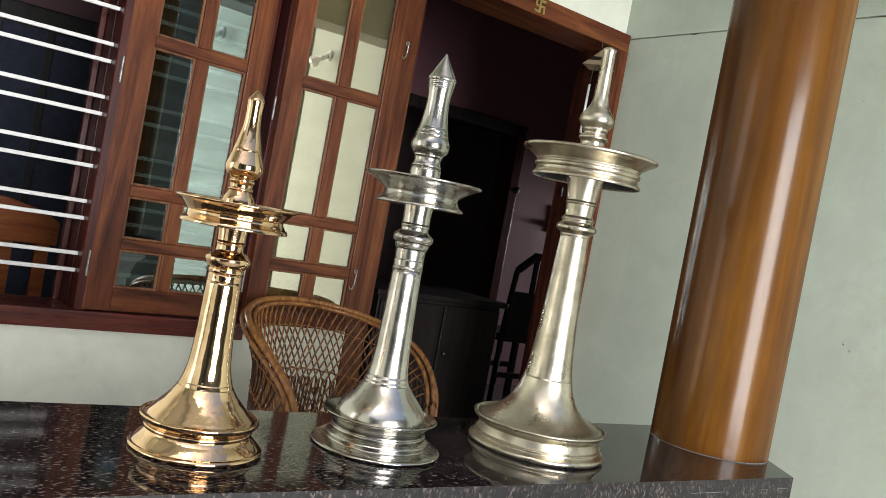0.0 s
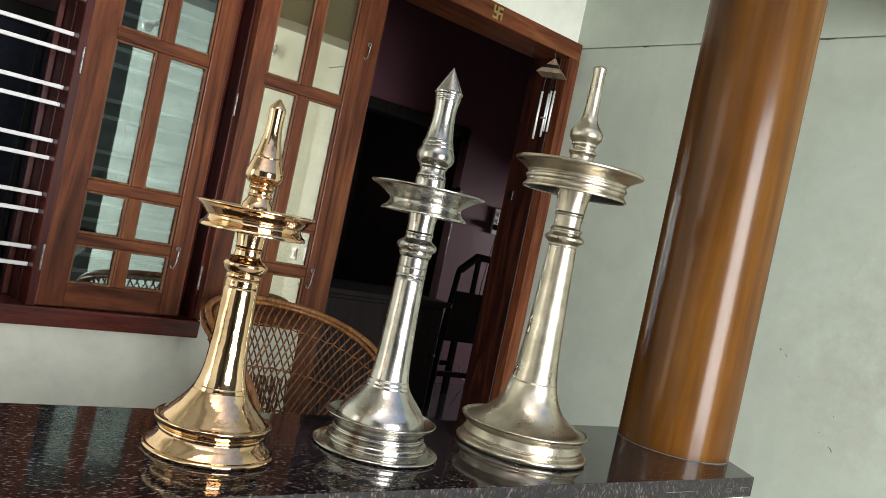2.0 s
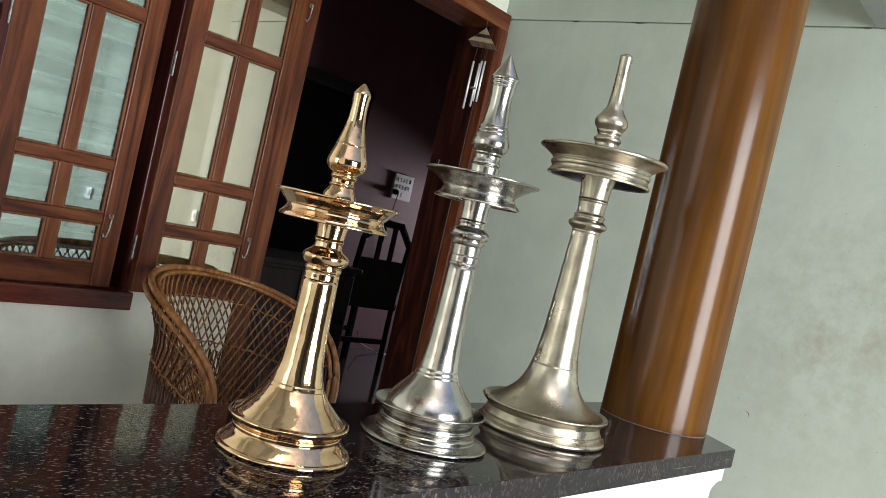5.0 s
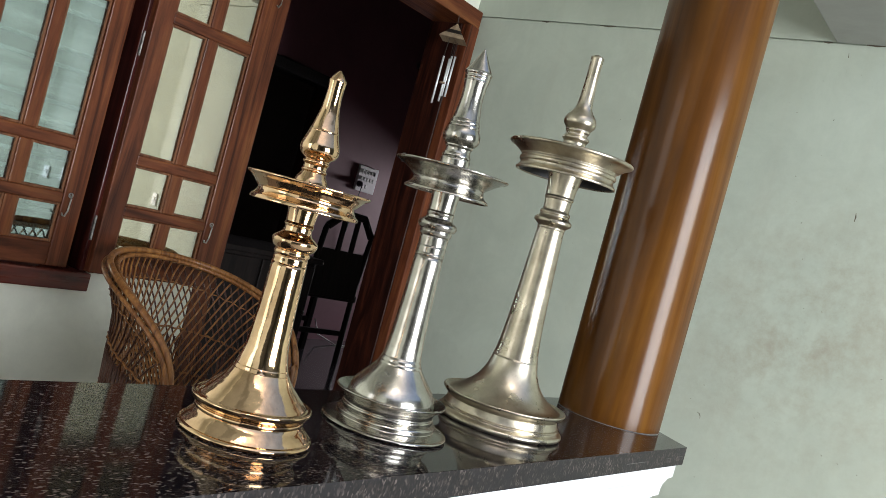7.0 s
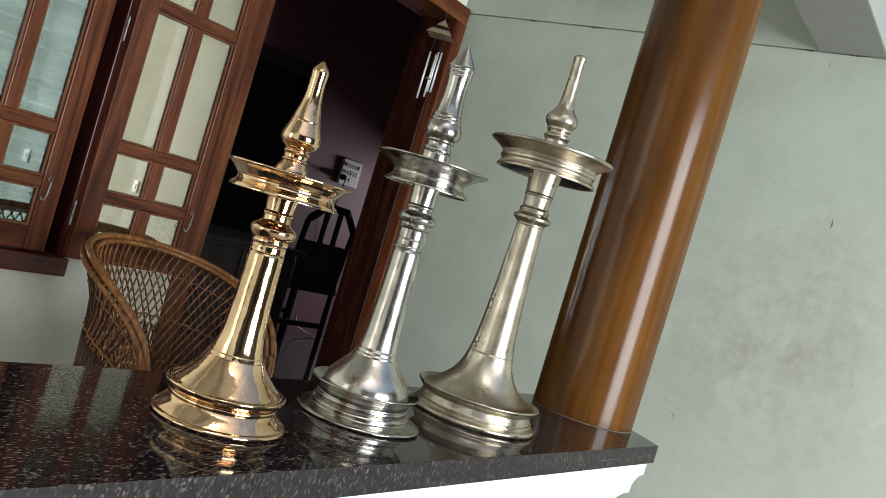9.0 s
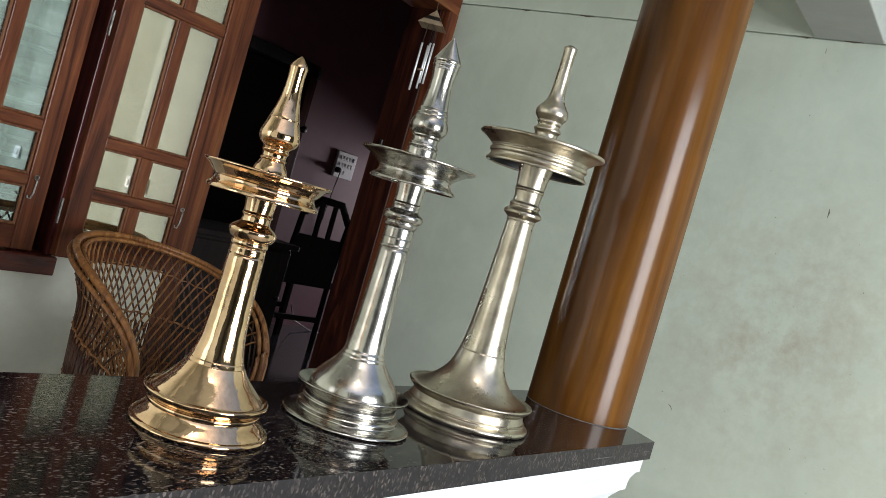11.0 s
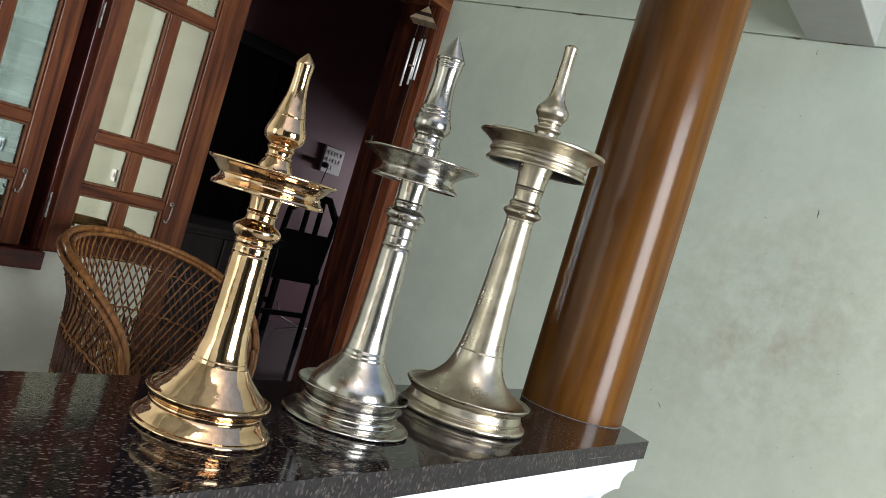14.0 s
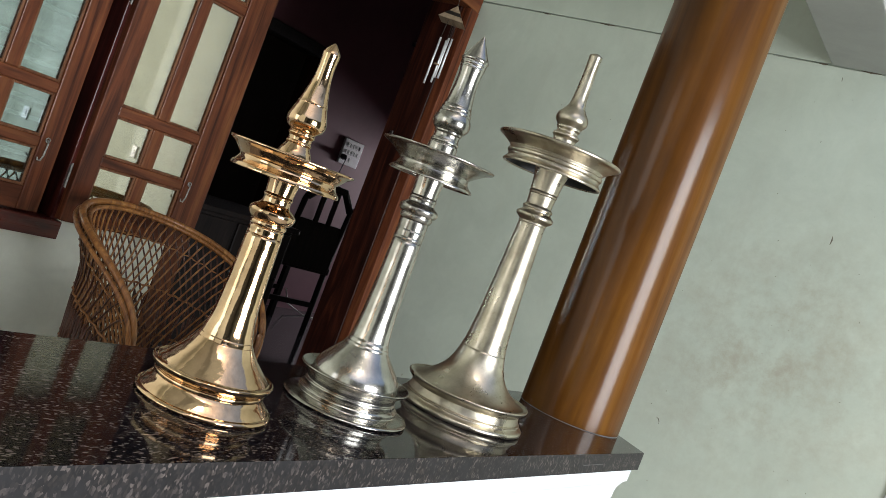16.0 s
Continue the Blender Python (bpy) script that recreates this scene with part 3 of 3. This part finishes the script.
oil_lamp("silvery white metal oil lamp with a spear-shaped top", PEWTER, 0.598, 0.866,
         [(0, 0), (0, 76), (0, 76), (0.5, 80), (3, 83), (6, 82), (8, 78), (10, 71), (12, 66), (12, 66), (14, 65.5), (19, 66), (23, 63), (25, 60), (25, 60), (26, 61), (30, 61), (31, 59.5), (31, 59.5), (34, 59.5), (40, 62),
          (46, 70), (49, 73), (50.5, 72), (49, 69), (45, 62), (43, 58), (43, 58), (48, 57.4), (55, 55.4), (62, 51.8), (69, 46.6), (76, 40.6), (83, 34.6), (90, 29.5), (90, 29.5), (90, 0)],
         [(89, 0), (89, 29.5), (89, 29.5), (92, 29), (94, 27.6), (94, 27.6), (97, 27), (99, 26), (99, 26), (118, 23.6), (150, 21.6), (190, 20.0), (236, 18.8), (236, 18.8), (238, 19.6), (240, 18.7), (240, 18.7), (247, 19.2), (249, 18.4), (249, 18.4),
          (258, 19), (262, 18.6), (262, 18.6), (264, 20.4), (268, 21.6), (270, 21), (272, 24), (277, 26), (281, 24.4), (284, 20.4), (286, 18), (290, 17.4), (290, 17.4), (293, 18.4), (295, 17.4), (295, 17.4), (305, 17.4), (316, 18.4), (322, 19.2), (324, 20), (324, 0)],
         [(322, 0), (322, 30), (321, 46), (320, 50), (320, 50), (317.5, 54), (318, 56.2), (321, 55), (325, 50), (330, 47.5), (333, 47.3), (333, 47.3), (335, 49), (339, 54), (345, 63), (349.5, 73), (352, 75), (353, 73.5),
          (353, 73.5), (349, 66), (341, 54), (334, 45), (331, 36), (330, 0)],
         [(329, 0), (329, 21), (329, 21), (350, 20), (361, 19.4), (365, 19.6), (367, 18), (367, 18), (370, 19), (373, 17.4), (373, 17.4), (377, 16.6), (380, 17), (382, 18.4), (384, 18.6), (387, 21.6), (393, 24.4), (400, 24),
          (405, 22), (407, 20.6), (407, 20.6), (409, 21.2), (412, 19.6), (412, 19.6), (414, 20), (417, 18.6), (417, 18.6), (430, 16.4), (445, 14.8), (458, 14.6), (468, 15.8), (469, 16.6), (472, 16.2), (474, 17.2), (477, 16.8), (479, 18.2), (481, 18.2),
          (481, 18.2), (495, 10.4), (508, 3.4), (513, 0.8), (514, 0)])
oil_lamp("tall pale aged brass oil lamp with a wide plate", AGED, 0.874, 0.858,
         [(0, 0), (0, 92), (0, 92), (1, 98), (5, 100), (9, 99), (12, 95), (14, 92.5), (14, 92.5), (16, 92), (18, 93), (20, 90.5), (20, 90.5), (26, 89), (32, 88), (32, 88), (34, 89.5), (38, 94), (42, 97.5), (45, 98), (46, 95.5), (44, 92),
          (44, 92), (44, 88), (48, 79), (58, 64), (70, 52), (82, 44.5), (96, 39), (110, 35.6), (110, 35.6), (110, 0)],
         [(109, 0), (109, 35.8), (109, 35.8), (130, 32.2), (170, 28.6), (220, 25.6), (270, 23.2), (308, 21.4), (318, 21.2), (318, 21.2), (320, 22), (322, 21.6), (324, 24), (328, 28.8), (331, 29.6), (334, 28.6), (338, 23.6), (341, 22.6), (343, 24), (346, 23),
          (348, 20.8), (354, 20.4), (366, 21.6), (366, 21.6), (368, 22.8), (370, 22), (370, 22), (386, 23.4), (400, 26), (410, 28.5), (417, 32), (417, 0)],
         [(416, 0), (416, 40), (415, 66), (412, 71), (412, 71), (402, 74), (399, 76), (399, 78.6), (402, 79), (404, 77), (408, 74.5), (412, 74), (412, 74), (414, 76.4), (418, 76.8), (420, 74.6), (424, 76), (424, 76), (428, 81), (434, 90), (437, 96.5), (440, 98), (442, 96.5),
          (442, 96.5), (440, 91), (431, 79), (424, 70), (422, 40), (421, 0)],
         [(420, 0), (420, 20), (420, 20), (446, 18.6), (456, 17.4), (460, 18.6), (463, 21), (466, 20.4), (469, 17), (472, 16.6), (475, 19), (478, 18.6), (478, 18.6), (481, 21), (486, 24.4), (491, 25.2), (497, 23.6), (503, 19.4), (510, 14.6), (517, 12.2), (530, 10.8), (560, 9.6), (585, 9.6),
          (593, 10.4), (593, 10.4), (595, 9.4), (598, 3), (598.5, 0)])
tall_lamp = [o for o in scene.objects if o.name.startswith("oil_lamp")][-1]
d = fall(0.874)
# Dark lining under the plate, on this lamp only.
part("soot_lining", lathe([(0.4135 - d, 0.030), (0.4125 - d, 0.055), (0.4105 - d, 0.0705), (0.403 - d, 0.0735), (0.4005 - d, 0.0742)], 72), DARK_METAL, tall_lamp, "dull dark underside", smooth=True)


# ---- cane tub chair ----
def cane_chair(at):
    chair = thing("cane_chair", "honey brown woven cane tub chair on the porch floor", "chair", at)
    span, top, low, turn_end = 111.6, 0.905, 0.39, 0.7267

    def plan(a, z):
        """A point of the rim's own surface, which narrows downwards."""
        g = 1 - 0.099 * (top - z) / (top - low)
        return Vector((0.300 * g * math.sin(a), 0.310 * g * math.cos(a), z))

    def rim_point(s):
        """s: 0 at the middle of the back, -1 and 1 at the feet of the arms."""
        a = math.copysign(radians(span) * math.sin(math.pi / 2 * min(1, abs(s) / turn_end)), s)
        return plan(a, top - (top - low) * abs(s) ** 2)

    def shell(u, v):
        """u: degrees round from the middle of the back; v: 0 at the seat, 1 at the rim."""
        s = turn_end * 2 / math.pi * math.asin(max(-1, min(1, u / span)))
        rim_z = top - (top - low) * s * s
        z = 0.37 + (rim_z - 0.37) * v
        p = plan(radians(u), z)
        below = min(1.0, (rim_z - z) / 0.15)
        pinch = 1 - 0.115 * below * below * (3 - 2 * below) * min(1.0, (rim_z - 0.37) / 0.4) 
        return Vector((p.x * pinch, p.y * pinch, z))

    def out(p):
        return Vector((p.x, p.y, 0)).normalized()

    path = [rim_point(k / 60) for k in range(-60, 61)]
    path = [Vector((path[0].x, path[0].y, 0.0))] + path + [Vector((path[-1].x, path[-1].y, 0.0))]
    part("rim", tube(path, 0.0090, 10), CANE, chair, smooth=True)
    part("rim", tube([p + out(p) * -0.0195 + Vector((0, 0, -0.010)) for p in path[1:-1]], 0.0062, 8), CANE, chair, smooth=True)
    part("rim", tube([p + out(p) * 0.013 + Vector((0, 0, -0.015)) for p in path[1:-1]], 0.0060, 8), CANE, chair, smooth=True)
    rnd = random.Random(12)
    for sign in (-1, 1):
        for k in range(48):
            u0 = -span + 2 * span * (k + 0.5 + rnd.uniform(-0.13, 0.13)) / 48
            sweep = sign * (56 + rnd.uniform(-2, 2))
            pts = []
            for j in range(13):
                v = j / 12
                u = u0 + sweep * (1 - v) * (1 - 0.15 * v)
                if abs(u) > span - 1 and v < 0.98:
                    continue
                p = shell(max(-span, min(span, u)), v)
                pts.append(p + out(p) * 0.0026 * sign)
            if len(pts) > 2:
                part("cane", tube(pts, 0.0029 if sign < 0 else 0.0025, 5), CANE if sign < 0 else CANE_DARK, chair, smooth=True)
    for k in range(86):
        u = -span + 3 + (2 * span - 6) * k / 85
        lean = rnd.uniform(-9, 9)
        ends = [max(-span, min(span, u + lean * (1 - j / 4))) for j in range(5)]
        part("stake", tube([shell(e, 0.56 * j / 4) * 1.012 for j, e in enumerate(ends)], 0.0034, 5), CANE_DARK, chair, smooth=True)
    for v, r in ((0.38, 0.0034), (0.62, 0.0032), (0.86, 0.0020), (0.02, 0.007)):
        ring = [shell(-span + 2 * span * k / 120, v) for k in range(121)]
        part("binding", tube([p + out(p) * (0.004 + 0.002 * math.sin(k * 1.3)) + Vector((0, 0, 0.002 * math.cos(k * 1.3))) for k, p in enumerate(ring)], r, 6), CANE, chair, smooth=True)
    part("seat", lathe([(0.345, 0), (0.345, 0.245), (0.355, 0.262), (0.372, 0.258), (0.378, 0.22), (0.374, 0)], 40), CANE_DARK, chair, smooth=True)
    for u in (-52, 52):
        p = shell(u, 0)
        part("leg", tube([p, Vector((p.x * 0.95, p.y * 0.95, 0.0))], 0.014, 8), CANE, chair, smooth=True)
    part("stretcher", tube([Vector((0.22 * math.cos(k * math.pi / 12), 0.22 * math.sin(k * math.pi / 12), 0.14)) for k in range(24)], 0.007, 6, closed=True), CANE_DARK, chair, smooth=True)
    return chair


cane_chair(pose(1.2276, 1.9692, 0, 0, 0, 13.15))

# ---- small things at the doorway ----
chime = thing("wind_chime", "small wooden wind chime with aluminium tubes", "wind chime", pose(2.337, 2.338, 0))
def block(z0, z1, w0, w1):
    bm = bmesh.new()
    lo = [bm.verts.new((sx * w0, sy * w0, z0)) for sx, sy in ((-1, -1), (1, -1), (1, 1), (-1, 1))]
    hi = [bm.verts.new((sx * w1, sy * w1, z1)) for sx, sy in ((-1, -1), (1, -1), (1, 1), (-1, 1))]
    bm.faces.new(lo[::-1])
    bm.faces.new(hi)
    for k in range(4):
        bm.faces.new((lo[k], lo[(k + 1) % 4], hi[(k + 1) % 4], hi[k]))
    return bm


for z0, z1, w0, w1, m in ((1.930, 1.951, 0.052, 0.036, PALE_WOOD), (1.951, 1.968, 0.036, 0.023, BLACKWOOD), (1.968, 1.998, 0.023, 0.002, PALE_WOOD)):
    part("roof_block", block(z0, z1, w0, w1), m, chime, at=pose(0, 0, 0, 0, 0, 28))
part("cord", tube([(0, 0, 1.997), (0, 0.004, 2.036)], 0.0012, 5), IRON, chime)
for k, (x, top, low) in enumerate(((-0.037, 1.853, 1.668), (-0.027, 1.857, 1.664), (0.008, 1.857, 1.681), (0.022, 1.872, 1.706), (0.034, 1.875, 1.708))):
    y = (-0.004, 0.004, 0.0, 0.003, -0.004)[k]
    pipe = part("chime_tube", tube([(x, y, low), (x, y, top)], 0.0043, 10), ALU, chime, smooth=True)
    part("string", tube([(x, y, top), (x * 0.8, y * 0.6, 1.931)], 0.0007, 4), IRON, pipe)
part("clapper", lathe([(1.752, 0), (1.752, 0.012), (1.758, 0.012), (1.758, 0)], 16), PALE_WOOD, chime)

emblem = thing("door_emblem", "small brass auspicious emblem fixed on the lintel", "emblem", pose(1.995, 2.3525, 2.07))
bm = bmesh.new()
s, w = 0.025, 0.0048
for u in ((-w, w, -s, s), (-s, -w, -w, w), (w, s, -w, w), (w, s, s - 2 * w, s), (-s, -w, -s, -s + 2 * w), (s - 2 * w, s, -s, -w), (-s, -s + 2 * w, w, s)):
    box(u[0], u[1], -0.003, 0.0, u[2], u[3], bm=bm)
part("plate", bm, BRASS, emblem)

# ---- fittings on the side wall ----
plate = thing("switch_plate", "small white switch plate on the side wall", "switch", pose(WX, 0.331, 0.927))
part("plate", box(-0.008, 0.0, -0.04, 0.04, -0.04, 0.04, 0.003), PLASTIC, plate)
part("rocker", box(-0.012, -0.008, -0.012, 0.012, -0.018, 0.018, 0.002), PLASTIC, plate)
socket = thing("wall_socket", "small white socket on the side wall", "socket", pose(WX, 0.163, 0.915))
part("plate", box(-0.008, 0.0, -0.025, 0.025, -0.035, 0.035, 0.003), PLASTIC, socket)
part("rocker", box(-0.012, -0.008, -0.010, 0.010, -0.016, 0.016, 0.002), PLASTIC, socket)
fitting = thing("wall_light", "white bulb holder with an unlit bulb on the side wall", "wall light", pose(WX, -0.75, 2.25))
part("backplate", lathe([(0, 0), (0, 0.04), (0.012, 0.038), (0.02, 0.02), (0.02, 0)], 32), PLASTIC, fitting, smooth=True, at=pose(0, 0, 0, 0, -90, 0))
part("holder", lathe([(0.0, 0), (0.0, 0.02), (0.06, 0.02), (0.065, 0.015), (0.065, 0)], 24), PLASTIC, fitting, smooth=True, at=pose(-0.015, 0, 0, 0, -125, 0))
part("bulb", lathe(smooth_profile([(0.06, 0.012), (0.075, 0.016), (0.10, 0.035), (0.125, 0.038), (0.145, 0.026), (0.152, 0)]), 24), BULB, fitting, smooth=True, at=pose(-0.015, 0, 0, 0, -125, 0))

# ---- things in the dark room ----
board = thing("switchboard", "white switchboard with rows of switches on the pink wall", "switchboard", pose(4.565, 4.65, 1.406))
part("board", box(-0.11, 0.11, -0.025, -0.001, -0.10, 0.10, 0.004), PLASTIC, board)
for r in range(3):
    for c in range(5 - (r == 2) * 2):
        x, z = -0.07 + 0.034 * c, 0.058 - 0.055 * r
        toggle = part("switch", box(x - 0.008, x + 0.008, -0.033, -0.0255, z - 0.014, z + 0.014, 0.002), DARK_PLASTIC if (r, c) == (0, 4) else PLASTIC, board)
        # Dark strip stands in for the shadow below each switch.
        part("shadow_slot", box(x - 0.006, x + 0.006, -0.0275, -0.0253, z - 0.0195, z - 0.0165), DARK_PLASTIC, toggle)
part("plug", lathe(smooth_profile([(0, 0), (0, 0.022), (0.03, 0.02), (0.045, 0.008), (0.045, 0)]), 16), DARK_PLASTIC, board, smooth=True, at=pose(-0.088, -0.026, -0.045, 90, 0, 0))
part("lead", tube([(-0.088, -0.07, -0.05), (-0.10, -0.06, -0.2), (-0.09, -0.02, -0.5), (-0.08, -0.01, -0.9)], 0.004, 6), DARK_PLASTIC, board)


def dining_chair(at):
    ch = thing("dining_chair", "black stained wooden dining chair with a slatted back", "chair", at)
    for x in (-0.2, 0.2):
        part("leg", box(x - 0.02, x + 0.02, -0.22, -0.18, 0, 0.44, 0.004), BLACKWOOD, ch)
        part("leg", tube([(x, 0.2, 0), (x, 0.2, 0.5), (x, 0.24, 0.9), (x * 0.98, 0.25, 0.93)], 0.02, 8), BLACKWOOD, ch)
    part("seat", box(-0.23, 0.23, -0.23, 0.22, 0.44, 0.49, 0.012), BLACKWOOD, ch)
    part("top_rail", tube([(-0.19, 0.245, 0.90), (-0.09, 0.25, 1.015), (0.08, 0.25, 1.02), (0.19, 0.245, 0.92)], 0.026, 8), BLACKWOOD, ch)
    part("back_panel", box(-0.2, 0.2, 0.2, 0.23, 0.46, 0.775, 0.004), BLACKWOOD, ch)
    for x in (-0.055, 0.055):
        part("slat", box(x - 0.016, x + 0.016, 0.225, 0.245, 0.77, 1.01, 0.002), BLACKWOOD, ch)
    for y in (-0.2, 0.2):
        part("stretcher", box(-0.2, 0.2, y - 0.012, y + 0.012, 0.2, 0.235, 0.003), BLACKWOOD, ch)
    return ch


dining_chair(pose(3.83, 4.19, 0.1, 0, 0, 172))
bulb = thing("wall_bulb", "small unlit round bulb high on the pink wall", "bulb", pose(4.83, 4.65, 2.41))
part("holder", lathe([(0, 0), (0, 0.022), (0.05, 0.02), (0.055, 0)], 16), DARK_PLASTIC, bulb, smooth=True, at=pose(0, 0, 0, 90, 0, 0))
part("globe", lathe(smooth_profile([(0.05, 0.014), (0.065, 0.030), (0.09, 0.042), (0.12, 0.038), (0.138, 0.018), (0.142, 0)]), 20), BULB, bulb, smooth=True, at=pose(0, 0, 0, 90, 0, 0))
table = thing("sideboard", "black wooden sideboard in the dark room", "sideboard", pose(2.63, 3.65, 0.1))
part("tabletop", box(-0.43, 0.43, -0.25, 0.25, 0.72, 0.75, 0.005), BLACKWOOD, table)
part("carcass", box(-0.40, 0.40, -0.22, 0.22, 0.05, 0.72, 0.004), BLACKWOOD, table)
part("plinth", box(-0.37, 0.37, -0.19, 0.20, 0.0, 0.05), BLACKWOOD, table)
for x in (-0.39, 0.01):
    leaf = part("door", box(x, x + 0.38, -0.236, -0.2205, 0.08, 0.70, 0.004), BLACKWOOD, table)
    part("knob", lathe([(0, 0.006), (0.012, 0.006), (0.014, 0.012), (0.024, 0.010), (0.026, 0)], 12), IRON, leaf, smooth=True, at=pose(0.36 if x < 0 else 0.04, -0.236, 0.45, 90, 0, 0))

sofa = thing("wooden_settee", "orange brown wooden settee with a slatted back and blue cloth", "settee", pose(0.35, 3.6, 0.1))
part("crest_rail", prism([(-0.55, 0.72), (-0.55, 0.85), (-0.3, 0.88), (0.0, 0.91), (0.25, 0.9), (0.4, 0.86), (0.46, 0.82), (0.46, 0.72)], -0.02, 0.02, 0.004), ORANGE_WOOD, sofa, at=pose(0, 0.22, 0, 90, 0, 0))
for k in range(7):
    x = -0.46 + 0.14 * k
    part("slat", box(x, x + 0.055, 0.205, 0.235, 0.40, 0.72, 0.003), ORANGE_WOOD, sofa)
part("back_cloth", box(-0.5, 0.42, 0.238, 0.246, 0.42, 0.715, 0.002), CLOTH, sofa)
part("seat", box(-0.55, 0.46, -0.3, 0.24, 0.34, 0.40, 0.008), ORANGE_WOOD, sofa)
for x in (-0.52, 0.43):
    for y in (-0.27, 0.21):
        part("leg", box(x - 0.025, x + 0.025, y - 0.025, y + 0.025, 0, 0.34, 0.004), ORANGE_WOOD, sofa)
cup = thing("cupboard", "dark panelled cupboard against the room wall", "cupboard", pose(0.95, 4.4, 0.1))
part("body", box(-0.45, 0.45, -0.2, 0.24, 0, 1.75, 0.006), BLACKWOOD, cup)
for x in (-0.43, -0.21, 0.01, 0.23):
    part("panel", box(x, x + 0.19, -0.215, -0.2015, 0.1, 1.65, 0.006), CLOTH, cup)

# ---- the yard ----
bm = bmesh.new()
for k in range(19):
    z = -0.35 + 0.2 * k
    box(3.6, 3.78, -3.4, -0.9, z, z + 0.165, 0.01, bm=bm, segments=1)
    box(3.62, 3.78, -3.4, -0.9, z + 0.165, z + 0.2, bm=bm)
structure("yard_wall", bm, [plaster("mossy_stone", (0.10, 0.11, 0.08), (0.05, 0.06, 0.035), 0.9, 0.6)], "dark mossy garden wall of long courses", "wall")


def tree(x, y, h, spread):
    tr = thing("tree", "leafy green tree added out of view to block sky", "tree", pose(x, y, -0.35), "garden trees")
    part("trunk", tube([(0, 0, 0), (0.05, 0.03, h * 0.3), (-0.04, 0.06, h * 0.6), (0, 0, h * 0.85)], [0.16, 0.13, 0.09, 0.03], 8), BARK, tr, smooth=True)
    for k in range(6):
        a = k * 1.05 + x
        part("limb", tube([(0, 0, h * (0.3 + 0.06 * k)), (spread * 0.35 * math.cos(a), spread * 0.35 * math.sin(a), h * (0.45 + 0.06 * k)), (spread * 0.7 * math.cos(a), spread * 0.7 * math.sin(a), h * (0.52 + 0.06 * k))], [0.06, 0.04, 0.015], 6), BARK, tr)
    bm = bmesh.new()
    rnd = random.Random(int(x * 100 + y))
    for k in range(1500):
        a, e, r = rnd.uniform(0, 6.283), rnd.uniform(-0.9, 1.4), spread * rnd.uniform(0.35, 1.0)
        p = Vector((r * math.cos(a) * math.cos(e), r * math.sin(a) * math.cos(e), h * 0.62 + r * 0.95 * math.sin(e)))
        q = Euler((rnd.uniform(0, 3), rnd.uniform(0, 3), rnd.uniform(0, 6))).to_matrix()
        l = rnd.uniform(0.10, 0.22)
        bm.faces.new([bm.verts.new(p + q @ Vector(c)) for c in ((-l, 0, 0), (0, -l * 0.4, 0.02), (l, 0, 0), (0, l * 0.4, 0.02))])
    part("crown", bm, LEAF, tr)


# Unseen trees, added to darken the sky on both sides of the gap.
for x, y, h, s in ((-6.5, -6.0, 5.5, 2.2), (-3.6, -7.5, 6.0, 2.3), (3.6, -8.5, 5.5, 1.9), (6.2, -6.5, 6.0, 2.3), (-8.0, -2.5, 5.0, 2.0)):
    tree(x, y, h, s)

# ---- marks on the side wall and odds and ends ----
MARK = plain("old_grime", (0.10, 0.085, 0.06), 0.9, 0, 0.4, 60)


def wall_mark(points, radius):
    """A shallow scrape on the side wall, through (y, z) points."""
    bm = tube([(WX - 0.0006, y, z) for y, z in points], radius, 6)
    bmesh.ops.scale(bm, vec=(0.25, 1, 1), space=Matrix.Translation((-WX, 0, 0)), verts=bm.verts)
    part("scrape", bm, MARK, wall_east)


wall_mark([(0.758, 1.566), (0.756, 1.553), (0.757, 1.538)], [0.0008, 0.0022, 0.0008])
wall_mark([(1.060, 0.824), (1.052, 0.821), (1.047, 0.814), (1.046, 0.806)], [0.0006, 0.0014, 0.0012, 0.0006])
wall_mark([(1.268, 1.078), (1.262, 1.074)], [0.0014, 0.0022])
wall_mark([(1.248, 1.064), (1.243, 1.062), (1.240, 1.056)], [0.0008, 0.0015, 0.0008])
wall_mark([(0.905, 2.06), (0.903, 2.045)], [0.0006, 0.0012])
rnd = random.Random(4)
for k in range(26):
    y, z = rnd.uniform(0.55, 1.7), rnd.uniform(0.75, 1.95)
    a, l = rnd.uniform(0, 3.14), rnd.uniform(0.001, 0.005)
    wall_mark([(y, z), (y + l * math.cos(a), z + l * math.sin(a))], rnd.uniform(0.0005, 0.0010))
for y0, y1 in ((1.30, 1.36), (1.52, 1.55), (1.73, 1.80), (0.96, 0.99), (0.80, 0.86), (2.02, 2.06)):
    wall_mark([(y0, 2.0895), ((y0 + y1) / 2, 2.0885), (y1, 2.090)], [0.001, 0.0032, 0.001])

part("knob", lathe(smooth_profile([(0, 0.012), (0.02, 0.010), (0.03, 0.024), (0.045, 0.026), (0.055, 0.016), (0.057, 0)]), 20), IRON, door_inner, smooth=True, at=pose(3.99, 4.62, 1.56, 90, 0, 0))
part("bolt", box(4.0, 4.03, 4.60, 4.62, 1.93, 2.0, 0.004), STEEL, door_inner)
cable = thing("cable", "loose white cable lying on the room floor", "cable", pose(4.55, 4.5, 0.104))
part("lead", tube([(-0.15, 0.12, 0.16), (-0.10, 0.10, 0.05), (0.0, 0.0, 0.0), (0.10, -0.04, 0.0), (0.22, 0.02, 0.0), (0.30, 0.12, 0.0)], 0.006, 6), BAR, cable, smooth=True)
